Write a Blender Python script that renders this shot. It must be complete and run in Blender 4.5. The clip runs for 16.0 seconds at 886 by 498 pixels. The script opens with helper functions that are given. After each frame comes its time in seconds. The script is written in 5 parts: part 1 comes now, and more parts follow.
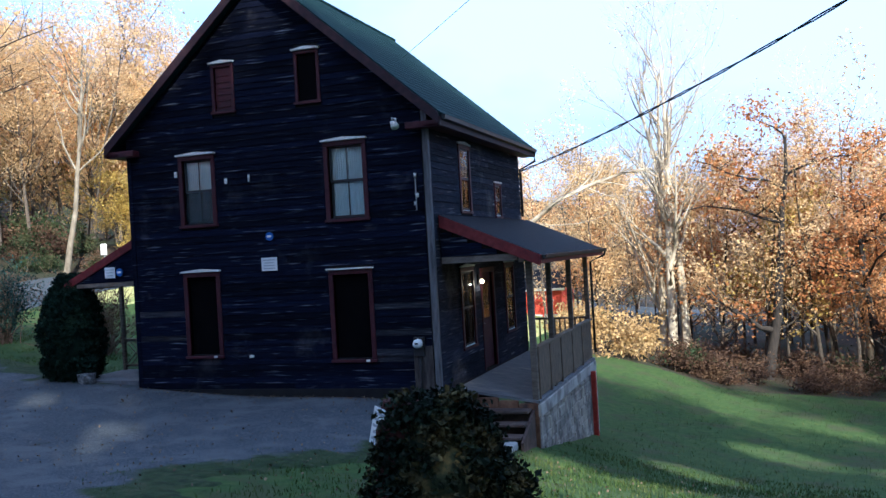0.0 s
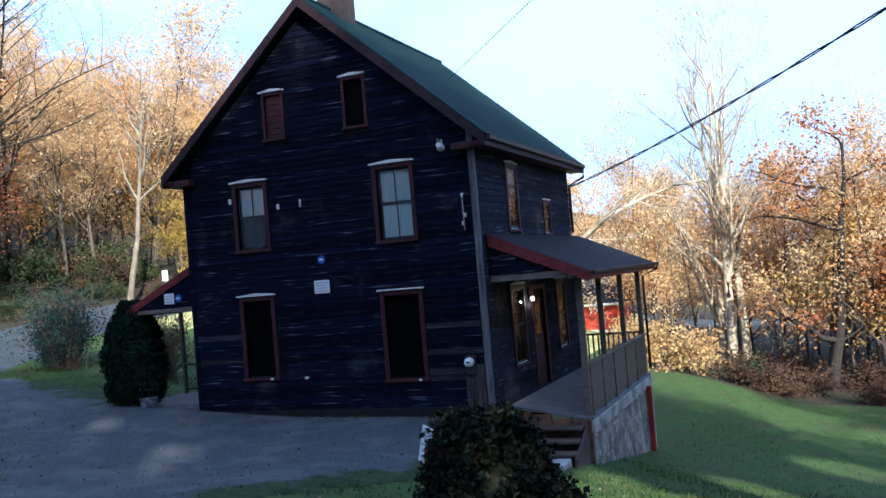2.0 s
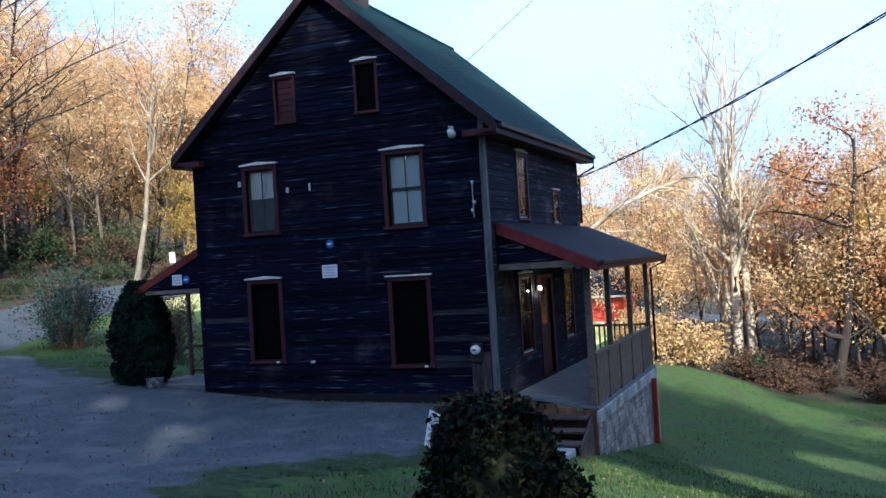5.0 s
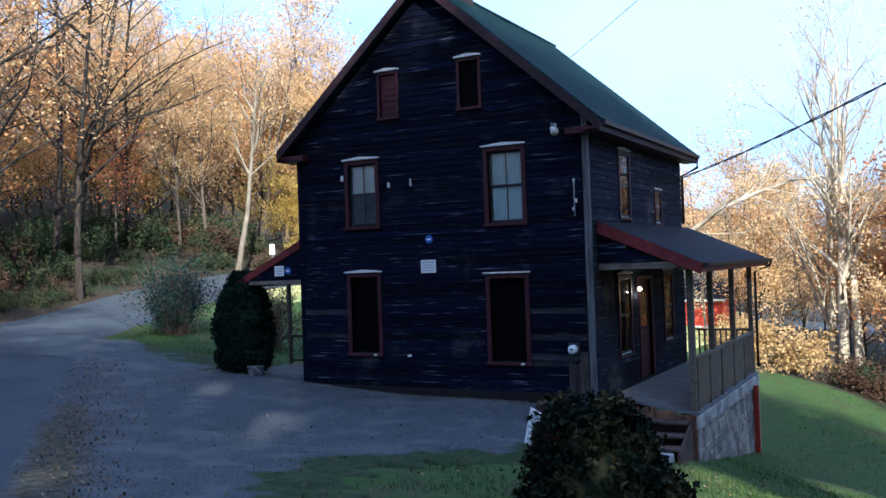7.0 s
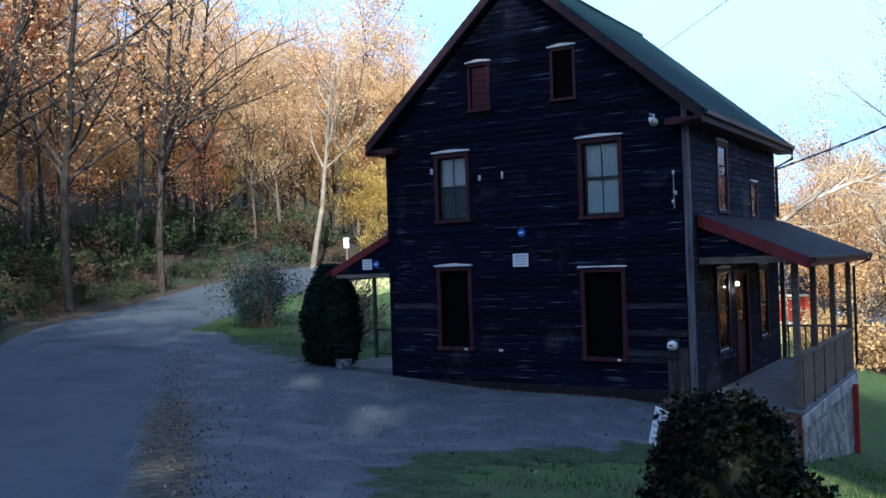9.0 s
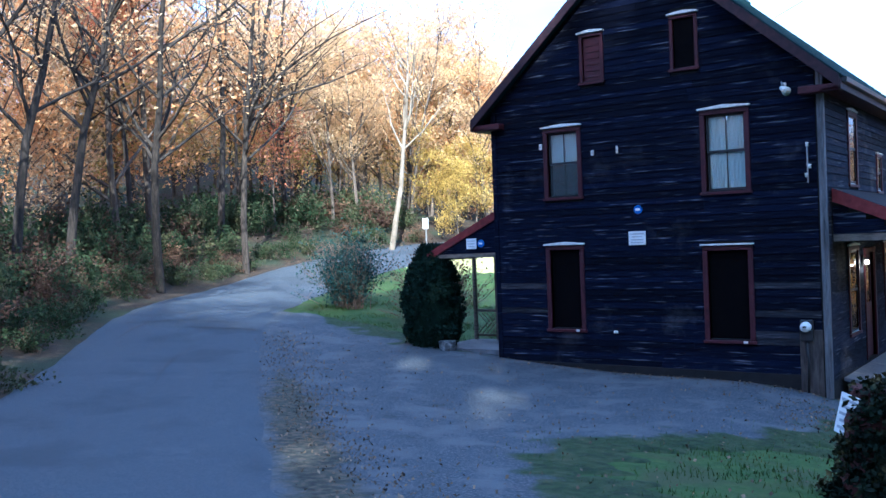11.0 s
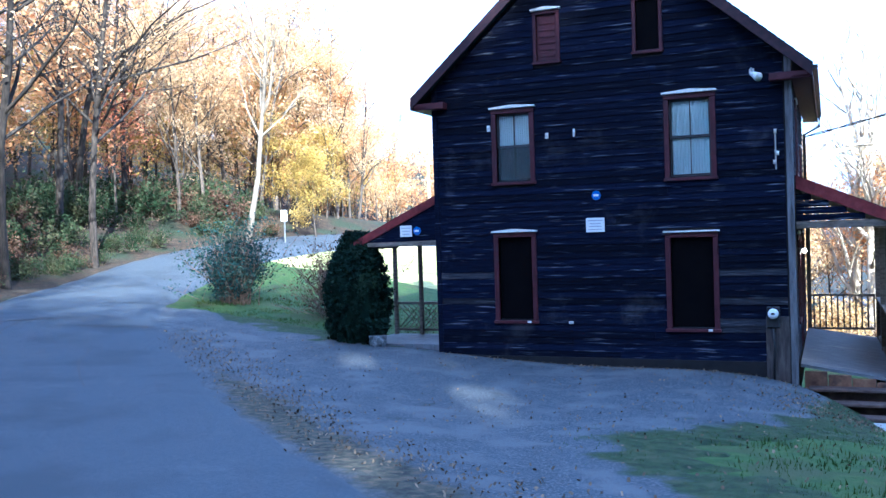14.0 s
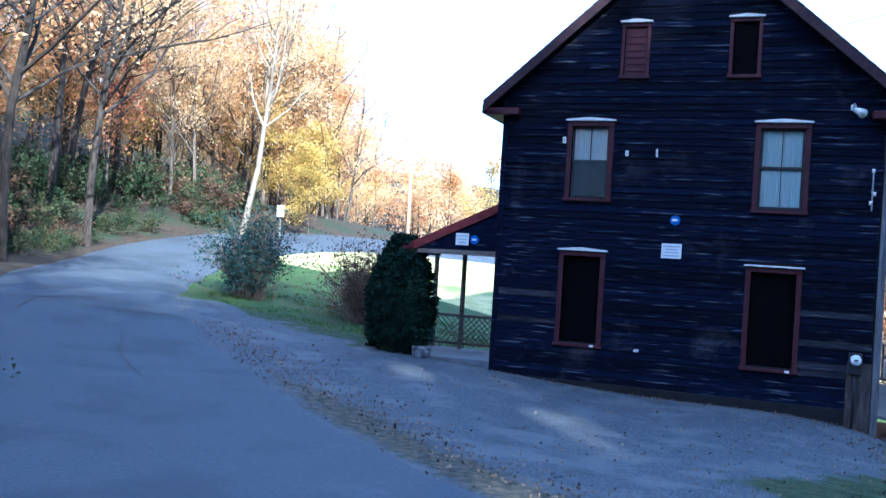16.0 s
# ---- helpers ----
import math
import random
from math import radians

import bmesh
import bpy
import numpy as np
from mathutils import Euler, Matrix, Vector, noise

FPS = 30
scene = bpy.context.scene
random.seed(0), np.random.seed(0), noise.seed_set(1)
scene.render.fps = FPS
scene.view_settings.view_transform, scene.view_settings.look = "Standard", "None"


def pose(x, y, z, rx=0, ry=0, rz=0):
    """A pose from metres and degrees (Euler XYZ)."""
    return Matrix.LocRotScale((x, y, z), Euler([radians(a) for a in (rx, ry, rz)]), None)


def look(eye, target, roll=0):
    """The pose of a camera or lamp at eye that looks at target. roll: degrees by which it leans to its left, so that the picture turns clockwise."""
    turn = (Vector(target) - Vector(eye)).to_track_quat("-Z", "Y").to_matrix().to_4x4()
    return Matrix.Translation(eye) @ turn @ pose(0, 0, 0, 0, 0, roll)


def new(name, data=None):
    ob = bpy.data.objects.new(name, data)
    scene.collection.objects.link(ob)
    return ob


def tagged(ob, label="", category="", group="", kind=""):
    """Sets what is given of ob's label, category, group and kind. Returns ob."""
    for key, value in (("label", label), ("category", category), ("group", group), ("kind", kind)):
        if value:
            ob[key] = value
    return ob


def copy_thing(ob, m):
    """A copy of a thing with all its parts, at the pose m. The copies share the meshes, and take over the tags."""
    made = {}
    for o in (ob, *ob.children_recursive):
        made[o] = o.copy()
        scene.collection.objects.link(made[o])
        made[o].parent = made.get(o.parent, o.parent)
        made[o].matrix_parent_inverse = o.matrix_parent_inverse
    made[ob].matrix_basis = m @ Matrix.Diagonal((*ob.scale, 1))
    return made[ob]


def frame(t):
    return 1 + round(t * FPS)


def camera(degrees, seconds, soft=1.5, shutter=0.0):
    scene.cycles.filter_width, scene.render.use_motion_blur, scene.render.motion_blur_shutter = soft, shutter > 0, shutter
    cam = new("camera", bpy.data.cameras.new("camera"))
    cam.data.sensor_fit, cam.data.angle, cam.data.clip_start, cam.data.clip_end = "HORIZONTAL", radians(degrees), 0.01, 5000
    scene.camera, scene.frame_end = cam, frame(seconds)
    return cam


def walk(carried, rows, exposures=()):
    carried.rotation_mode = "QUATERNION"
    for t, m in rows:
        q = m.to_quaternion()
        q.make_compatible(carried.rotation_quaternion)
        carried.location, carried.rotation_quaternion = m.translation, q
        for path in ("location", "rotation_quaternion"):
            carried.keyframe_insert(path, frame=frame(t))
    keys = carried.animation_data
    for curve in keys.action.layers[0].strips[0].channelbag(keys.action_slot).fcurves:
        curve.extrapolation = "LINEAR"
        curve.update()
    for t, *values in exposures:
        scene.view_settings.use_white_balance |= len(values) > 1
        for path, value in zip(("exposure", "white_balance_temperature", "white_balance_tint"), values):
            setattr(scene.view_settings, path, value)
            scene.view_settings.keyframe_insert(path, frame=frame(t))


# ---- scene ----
cam = camera(51.8, 16.0)
PATH = [
    (0, (12.205, -15.187, 2.278), (11.561, -13.293, 2.282), -3.3),
    (0.5, (12.208, -15.16, 2.308), (11.464, -13.303, 2.333), -4.5),
    (1, (12.317, -15.212, 2.314), (11.563, -13.36, 2.358), -5.2),
    (1.5, (12.359, -15.259, 2.3), (11.606, -13.406, 2.342), -4.1),
    (2, (12.394, -15.279, 2.297), (11.637, -13.429, 2.348), -4.8),
    (2.5, (12.388, -15.276, 2.281), (11.628, -13.427, 2.326), -4.2),
    (3, (12.356, -15.262, 2.271), (11.595, -13.413, 2.306), -3.3),
    (3.5, (12.354, -15.265, 2.271), (11.595, -13.415, 2.3), -3.5),
    (5.8, (12.316, -15.29, 2.242), (11.516, -13.458, 2.271), -3.4),
    (6, (12.286, -15.293, 2.233), (11.454, -13.474, 2.264), -3.4),
    (6.5, (12.238, -15.307, 2.234), (11.341, -13.52, 2.267), -2.7),
    (7, (12.21, -15.328, 2.25), (11.258, -13.569, 2.283), -2.0),
    (7.5, (12.165, -15.356, 2.278), (11.17, -13.621, 2.328), -2.3),
    (8, (12.014, -15.416, 2.319), (11.012, -13.687, 2.383), -1.6),
    (8.5, (11.751, -15.474, 2.314), (10.719, -13.762, 2.385), -0.9),
    (9, (11.572, -15.469, 2.276), (10.508, -13.776, 2.299), -1.9),
    (9.5, (11.364, -15.473, 2.313), (10.17, -13.868, 2.332), -3.4),
    (9.7, (11.221, -15.482, 2.331), (9.996, -13.901, 2.35), -3.8),
    (11.8, (9.797, -15.739, 2.198), (8.729, -14.049, 2.154), 0.4),
    (12, (9.591, -15.776, 2.194), (8.585, -14.048, 2.155), 0.2),
    (12.5, (9.093, -15.816, 2.18), (8.197, -14.029, 2.115), -1.0),
    (13, (8.552, -15.807, 2.164), (7.688, -14.004, 2.133), -1.8),
    (13.5, (7.968, -15.888, 2.129), (7.149, -14.063, 2.109), -1.6),
    (14, (7.398, -15.874, 2.101), (6.617, -14.033, 2.073), -1.8),
    (14.5, (6.824, -15.813, 2.065), (6.074, -13.959, 2.041), -0.2),
    (15, (6.23, -15.823, 2.04), (5.5, -13.961, 2.022), 0.9),
    (15.5, (5.688, -15.754, 2.015), (4.974, -13.886, 2.008), 1.8),
    (16, (5.173, -15.763, 2.001), (4.498, -13.881, 2.003), 3.5),
]
EXPOSURES = [(0, 1.58, 4500, 8), (3.5, 1.58, 4500, 8), (6, 1.56, 4480, 8), (8.5, 1.5, 4430, 8), (9.2, 1.46, 4380, 8), (9.7, 1.4, 4340, 8), (11.8, 2.85, 4000, 8), (13, 2.88, 4000, 8), (16, 2.55, 4000, 8)]
walk(cam, [(t, look(eye, target, roll)) for t, eye, target, roll in PATH], EXPOSURES)

# ---- world, sun, exposure ----
SUN_AZ, SUN_EL = math.radians(-51), math.radians(29)   # direction to the sun: behind the lane, low
to_sun = Vector((math.cos(SUN_AZ) * math.cos(SUN_EL), math.sin(SUN_AZ) * math.cos(SUN_EL), math.sin(SUN_EL)))
world = bpy.data.worlds.new("sky")
scene.world = world
world.use_nodes = True
wn = world.node_tree.nodes
sky = wn.new("ShaderNodeTexSky")
sky.sky_type = "NISHITA"
sky.sun_disc = False
sky.sun_elevation = SUN_EL
sky.sun_rotation = math.pi / 2 - SUN_AZ
sky.air_density, sky.dust_density, sky.ozone_density = 1.0, 2.0, 1.0
wn["Background"].inputs["Strength"].default_value = 0.06
# thin bright cloud over the blue
wc = wn.new("ShaderNodeTexCoord")
wm = wn.new("ShaderNodeMapping")
wm.inputs["Scale"].default_value = (1.0, 1.0, 2.2)
wz = wn.new("ShaderNodeTexNoise")
wz.inputs["Scale"].default_value, wz.inputs["Detail"].default_value = 1.6, 5.0
wr = wn.new("ShaderNodeValToRGB")
wr.color_ramp.elements[0].position, wr.color_ramp.elements[1].position = 0.33, 0.60
wx = wn.new("ShaderNodeMix")
wx.data_type = "RGBA"
wx.inputs[7].default_value = (6.8, 7.5, 8.8, 1)
wl = world.node_tree.links
wl.new(wc.outputs["Generated"], wm.inputs["Vector"])
wl.new(wm.outputs[0], wz.inputs["Vector"])
wl.new(wz.outputs[0], wr.inputs[0])
wl.new(wr.outputs[0], wx.inputs[0])
wl.new(sky.outputs[0], wx.inputs[6])
wl.new(wx.outputs[2], wn["Background"].inputs["Color"])
sun = new("sun", bpy.data.lights.new("sun", "SUN"))
sun.data.energy, sun.data.angle, sun.data.color = 5.0, math.radians(0.6), (1.0, 0.77, 0.46)
sun.matrix_world = look(to_sun * 50, (0, 0, 0))


# ---- materials ----
def rgb(c):
    return (c[0], c[1], c[2], 1.0)


def material(name, colors, scale=4.0, stretch=(1, 1, 1), rough=0.8, bump=0.3, bump_scale=40.0, metal=0.0, vary=0.0, patch=None, patch_scale=0.6, patch_at=0.5, translucent=0.0, spec=0.3, blotch=None, blotch_scale=0.8, blotch_at=0.55):
    """Noise ramp of colours, a second larger patch colour, per-piece variation and fine relief."""
    m = bpy.data.materials.new(name)
    m.use_nodes = True
    n, l = m.node_tree.nodes, m.node_tree.links
    b = n["Principled BSDF"]
    tc = n.new("ShaderNodeTexCoord")
    geo = n.new("ShaderNodeNewGeometry")
    mp = n.new("ShaderNodeMapping")
    mp.inputs["Scale"].default_value = stretch
    l.new(geo.outputs["Position"], mp.inputs["Vector"])
    no = n.new("ShaderNodeTexNoise")
    no.inputs["Scale"].default_value = scale
    no.inputs["Detail"].default_value = 6.0
    no.inputs["Roughness"].default_value = 0.65
    l.new(mp.outputs[0], no.inputs["Vector"])
    ramp = n.new("ShaderNodeValToRGB")
    el = ramp.color_ramp.elements
    el[0].position, el[1].position = 0.32, 0.70
    el[0].color, el[1].color = rgb(colors[0]), rgb(colors[-1])
    for i, c in enumerate(colors[1:-1]):
        e = el.new(0.32 + 0.38 * (i + 1) / (len(colors) - 1))
        e.color = rgb(c)
    l.new(no.outputs[0], ramp.inputs[0])
    col = ramp.outputs[0]
    if patch:
        pn = n.new("ShaderNodeTexNoise")
        pn.inputs["Scale"].default_value = patch_scale
        pn.inputs["Detail"].default_value = 5.0
        l.new(mp.outputs[0], pn.inputs["Vector"])
        pr = n.new("ShaderNodeValToRGB")
        pr.color_ramp.elements[0].position, pr.color_ramp.elements[1].position = patch_at, patch_at + 0.12
        l.new(pn.outputs[0], pr.inputs[0])
        mx = n.new("ShaderNodeMix")
        mx.data_type = "RGBA"
        l.new(pr.outputs[0], mx.inputs[0])
        l.new(col, mx.inputs[6])
        mx.inputs[7].default_value = rgb(patch)
        col = mx.outputs[2]
    if blotch:
        bz = n.new("ShaderNodeTexNoise")
        bz.inputs["Scale"].default_value = blotch_scale
        bz.inputs["Detail"].default_value = 7.0
        bz.inputs["Roughness"].default_value = 0.7
        l.new(geo.outputs["Position"], bz.inputs["Vector"])
        br = n.new("ShaderNodeValToRGB")
        br.color_ramp.elements[0].position, br.color_ramp.elements[1].position = blotch_at, blotch_at + 0.16
        l.new(bz.outputs[0], br.inputs[0])
        mb = n.new("ShaderNodeMix")
        mb.data_type = "RGBA"
        l.new(br.outputs[0], mb.inputs[0])
        l.new(col, mb.inputs[6])
        mb.inputs[7].default_value = rgb(blotch)
        col = mb.outputs[2]
    if vary:
        oi = n.new("ShaderNodeObjectInfo")
        add = n.new("ShaderNodeMath")
        add.operation = "ADD"
        l.new(oi.outputs["Random"], add.inputs[0])
        l.new(geo.outputs["Random Per Island"], add.inputs[1])
        fr = n.new("ShaderNodeMath")
        fr.operation = "FRACT"
        l.new(add.outputs[0], fr.inputs[0])
        mr = n.new("ShaderNodeMapRange")
        mr.inputs["To Min"].default_value, mr.inputs["To Max"].default_value = 1.0 - vary, 1.0 + vary
        l.new(fr.outputs[0], mr.inputs[0])
        hs = n.new("ShaderNodeHueSaturation")
        l.new(mr.outputs[0], hs.inputs["Value"])
        l.new(col, hs.inputs["Color"])
        col = hs.outputs[0]
    l.new(col, b.inputs["Base Color"])
    b.inputs["Roughness"].default_value = rough
    b.inputs["Metallic"].default_value = metal
    b.inputs["Specular IOR Level"].default_value = spec
    if bump:
        bn = n.new("ShaderNodeTexNoise")
        bn.inputs["Scale"].default_value = bump_scale
        bn.inputs["Detail"].default_value = 4.0
        l.new(mp.outputs[0], bn.inputs["Vector"])
        bp = n.new("ShaderNodeBump")
        bp.inputs["Strength"].default_value = bump
        bp.inputs["Distance"].default_value = 0.02
        l.new(bn.outputs[0], bp.inputs["Height"])
        l.new(bp.outputs[0], b.inputs["Normal"])
    if translucent:
        tr = n.new("ShaderNodeBsdfTranslucent")
        l.new(col, tr.inputs["Color"])
        ms = n.new("ShaderNodeMixShader")
        ms.inputs[0].default_value = translucent
        l.new(b.outputs[0], ms.inputs[1])
        l.new(tr.outputs[0], ms.inputs[2])
        l.new(ms.outputs[0], n["Material Output"].inputs["Surface"])
    return m


def glass_material():
    m = bpy.data.materials.new("window_glass")
    m.use_nodes = True
    n, l = m.node_tree.nodes, m.node_tree.links
    gl = n.new("ShaderNodeBsdfGlossy")
    gl.inputs["Roughness"].default_value = 0.03
    tr = n.new("ShaderNodeBsdfTransparent")
    fr = n.new("ShaderNodeFresnel")
    fr.inputs["IOR"].default_value = 1.5
    ms = n.new("ShaderNodeMixShader")
    l.new(fr.outputs[0], ms.inputs[0])
    l.new(tr.outputs[0], ms.inputs[1])
    l.new(gl.outputs[0], ms.inputs[2])
    l.new(ms.outputs[0], n["Material Output"].inputs["Surface"])
    return m


def glow_material(name, color, strength):
    m = bpy.data.materials.new(name)
    m.use_nodes = True
    b = m.node_tree.nodes["Principled BSDF"]
    b.inputs["Base Color"].default_value = rgb(color)
    b.inputs["Emission Color"].default_value = rgb(color)
    b.inputs["Emission Strength"].default_value = strength
    return m


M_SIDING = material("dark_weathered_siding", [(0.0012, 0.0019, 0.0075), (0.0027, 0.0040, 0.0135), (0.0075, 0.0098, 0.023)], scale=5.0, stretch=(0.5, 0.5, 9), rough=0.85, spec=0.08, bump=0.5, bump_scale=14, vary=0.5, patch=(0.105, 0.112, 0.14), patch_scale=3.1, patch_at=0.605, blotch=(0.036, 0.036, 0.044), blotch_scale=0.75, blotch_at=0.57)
# right wall's clapboards: same weathering as the front, base tones raised overall
M_SIDE_SIDING = material("lighter_weathered_side_siding", [(0.006, 0.008, 0.017), (0.013, 0.016, 0.029), (0.030, 0.034, 0.05)], scale=5.0, stretch=(0.5, 0.5, 9), rough=0.85, spec=0.08, bump=0.5, bump_scale=14, vary=0.45, patch=(0.13, 0.13, 0.14), patch_scale=2.6, patch_at=0.608, blotch=(0.075, 0.07, 0.07), blotch_scale=0.75, blotch_at=0.57)
M_SHEATH = material("black_sheathing", [(0.006, 0.006, 0.008), (0.014, 0.013, 0.014)], rough=0.95)
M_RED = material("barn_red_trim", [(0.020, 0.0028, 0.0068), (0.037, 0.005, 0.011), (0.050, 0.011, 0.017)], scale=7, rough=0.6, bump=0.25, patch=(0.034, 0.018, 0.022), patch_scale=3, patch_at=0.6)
# post paint brightened over the trim red; the light on it is in the colour
M_POSTRED = material("lit_red_painted_post", [(0.20, 0.018, 0.012), (0.32, 0.04, 0.025)], scale=6, rough=0.6, patch=(0.12, 0.05, 0.04), patch_scale=4, patch_at=0.62)
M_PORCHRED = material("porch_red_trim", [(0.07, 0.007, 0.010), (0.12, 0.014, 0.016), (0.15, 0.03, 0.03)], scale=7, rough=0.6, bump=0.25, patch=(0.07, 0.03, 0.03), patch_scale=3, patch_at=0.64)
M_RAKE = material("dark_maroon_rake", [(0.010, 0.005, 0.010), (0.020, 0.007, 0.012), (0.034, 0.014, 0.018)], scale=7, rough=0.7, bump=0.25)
M_REDBRIGHT = material("faded_red_boards", [(0.45, 0.05, 0.03), (0.60, 0.08, 0.04)], scale=3, rough=0.6)
M_WHITE = material("flaking_white_paint", [(0.45, 0.45, 0.44), (0.72, 0.72, 0.70)], scale=12, rough=0.7, patch=(0.3, 0.28, 0.25), patch_scale=5, patch_at=0.66)
M_TRIM = material("grey_corner_board", [(0.065, 0.065, 0.072), (0.17, 0.17, 0.185)], scale=4, stretch=(4, 4, 0.6), rough=0.8, patch=(0.05, 0.05, 0.055), patch_scale=2, patch_at=0.55)
M_DARK = material("black_opening_panel", [(0.002, 0.002, 0.003), (0.004, 0.0035, 0.004)], rough=0.9, bump=0.1, spec=0.03)
M_CURTAIN = material("white_curtain", [(0.56, 0.73, 0.77), (0.70, 0.83, 0.86)], scale=3, stretch=(14, 14, 0.3), rough=0.9, bump=0.1, bump_scale=20)
M_SASH = material("dark_sash", [(0.02, 0.02, 0.022), (0.04, 0.04, 0.042)], rough=0.6)
M_ROOF = material("dark_green_shingle", [(0.006, 0.018, 0.021), (0.011, 0.03, 0.032), (0.018, 0.04, 0.04)], scale=9, stretch=(1, 3, 1), rough=0.85, bump=0.6, bump_scale=30, patch=(0.009, 0.027, 0.028), patch_scale=1.2, spec=0.1)
M_ROOF2 = material("black_rolled_roofing", [(0.008, 0.009, 0.014), (0.016, 0.017, 0.024)], scale=8, rough=0.85, spec=0.15, bump=0.4, bump_scale=50)
M_METAL = material("dull_galvanised", [(0.25, 0.26, 0.27), (0.4, 0.41, 0.42)], rough=0.4, metal=0.8, bump=0.05)
M_BLACKMETAL = material("black_metal", [(0.01, 0.01, 0.012), (0.025, 0.025, 0.028)], rough=0.5, bump=0.05)
M_BRICK = material("old_brick", [(0.025, 0.02, 0.022), (0.06, 0.045, 0.045)], scale=8, rough=0.9)
M_WOOD = material("weathered_porch_wood", [(0.07, 0.06, 0.052), (0.15, 0.125, 0.105), (0.2, 0.17, 0.14)], scale=5, stretch=(1, 1, 4), rough=0.8, bump=0.4, vary=0.2)
M_RAILWOOD = material("brown_rail_board", [(0.07, 0.055, 0.042), (0.16, 0.125, 0.09)], scale=4, stretch=(3, 3, 1), rough=0.8, vary=0.25)
M_DECK = material("grey_painted_floor", [(0.09, 0.095, 0.11), (0.17, 0.175, 0.19)], scale=3, stretch=(1, 4, 1), rough=0.75, patch=(0.24, 0.22, 0.2), patch_scale=1.5, patch_at=0.6)
M_STONE = material("limewashed_stone", [(0.09, 0.082, 0.078), (0.22, 0.205, 0.185), (0.38, 0.355, 0.31)], scale=2.6, rough=0.95, bump=0.9, bump_scale=9, patch=(0.11, 0.10, 0.095), patch_scale=1.8, patch_at=0.52, vary=0.18, blotch=(0.34, 0.31, 0.25), blotch_scale=1.1, blotch_at=0.5)
M_CAP = material("limewash_render", [(0.2, 0.19, 0.18), (0.34, 0.33, 0.31), (0.45, 0.44, 0.41)], scale=3, rough=0.9, bump=0.5, bump_scale=14, patch=(0.17, 0.16, 0.15), patch_scale=2.2, patch_at=0.55)
M_STEP = material("brown_step", [(0.036, 0.026, 0.024), (0.075, 0.052, 0.044), (0.12, 0.085, 0.066)], scale=5, rough=0.85, patch=(0.05, 0.04, 0.038), patch_scale=2.5, patch_at=0.56)
# step brown shifted to orange: light on the side boards is in the colour
M_STEPSIDE = material("lit_orange_step_side", [(0.06, 0.03, 0.02), (0.14, 0.075, 0.045), (0.22, 0.13, 0.075)], scale=5, rough=0.9, patch=(0.05, 0.035, 0.03), patch_scale=3, patch_at=0.56)
M_STUMP = material("reddish_dead_bark", [(0.02, 0.008, 0.009), (0.05, 0.018, 0.018), (0.09, 0.035, 0.03)], scale=6, stretch=(3, 3, 0.5), rough=0.95, bump=0.9, bump_scale=12)
M_WORN = material("worn_bare_siding", [(0.009, 0.010, 0.017), (0.026, 0.027, 0.036), (0.06, 0.058, 0.062)], scale=5.0, stretch=(0.5, 0.5, 9), rough=0.9, spec=0.08, bump=0.5, bump_scale=14, vary=0.5, patch=(0.17, 0.165, 0.165), patch_scale=2.4, patch_at=0.58)
M_CONC = material("pale_concrete", [(0.25, 0.25, 0.25), (0.38, 0.38, 0.37)], scale=6, rough=0.9)
M_ROAD = material("worn_asphalt", [(0.035, 0.045, 0.061), (0.053, 0.065, 0.083), (0.08, 0.092, 0.114)], scale=38, rough=0.85, bump=0.8, bump_scale=80, patch=(0.040, 0.049, 0.063), patch_scale=0.7, patch_at=0.5, blotch=(0.078, 0.09, 0.108), blotch_scale=1.1, blotch_at=0.58)
M_GRAVEL = material("grey_gravel", [(0.030, 0.036, 0.046), (0.054, 0.062, 0.075), (0.16, 0.17, 0.19)], scale=34, rough=0.9, bump=1.0, bump_scale=70, patch=(0.094, 0.101, 0.113), patch_scale=1.3, patch_at=0.5, blotch=(0.022, 0.026, 0.026), blotch_scale=1.8, blotch_at=0.58)
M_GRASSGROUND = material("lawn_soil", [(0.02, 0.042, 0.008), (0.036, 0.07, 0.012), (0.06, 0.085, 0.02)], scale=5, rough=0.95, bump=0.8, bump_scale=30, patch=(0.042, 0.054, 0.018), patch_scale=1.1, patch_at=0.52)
# far dry grass, paled further so its colour carries strong sunlight
M_MEADOW = material("sunlit_dry_meadow", [(0.22, 0.22, 0.07), (0.36, 0.34, 0.13), (0.45, 0.41, 0.2)], scale=2, rough=0.95, bump=0.6, bump_scale=25, patch=(0.16, 0.2, 0.06), patch_scale=0.4, patch_at=0.52)
M_LITTER = material("forest_leaf_litter", [(0.014, 0.012, 0.009), (0.032, 0.023, 0.015), (0.075, 0.048, 0.026)], scale=6, rough=0.95, bump=1.0, bump_scale=25, patch=(0.02, 0.028, 0.014), patch_scale=0.5, patch_at=0.48)
M_GRASS = material("grass_blades", [(0.022, 0.046, 0.009), (0.048, 0.078, 0.015), (0.11, 0.11, 0.035)], scale=1.5, rough=0.8, bump=0, vary=0.35, translucent=0.25)
M_LEAFLIT = material("fallen_leaves", [(0.05, 0.038, 0.026), (0.11, 0.08, 0.05), (0.26, 0.19, 0.12)], scale=3, rough=0.8, bump=0, vary=0.5)
M_BARK = material("grey_brown_bark", [(0.03, 0.024, 0.02), (0.075, 0.06, 0.048), (0.16, 0.13, 0.10)], scale=6, stretch=(3, 3, 0.5), rough=0.95, bump=0.9, bump_scale=12, vary=0.3)
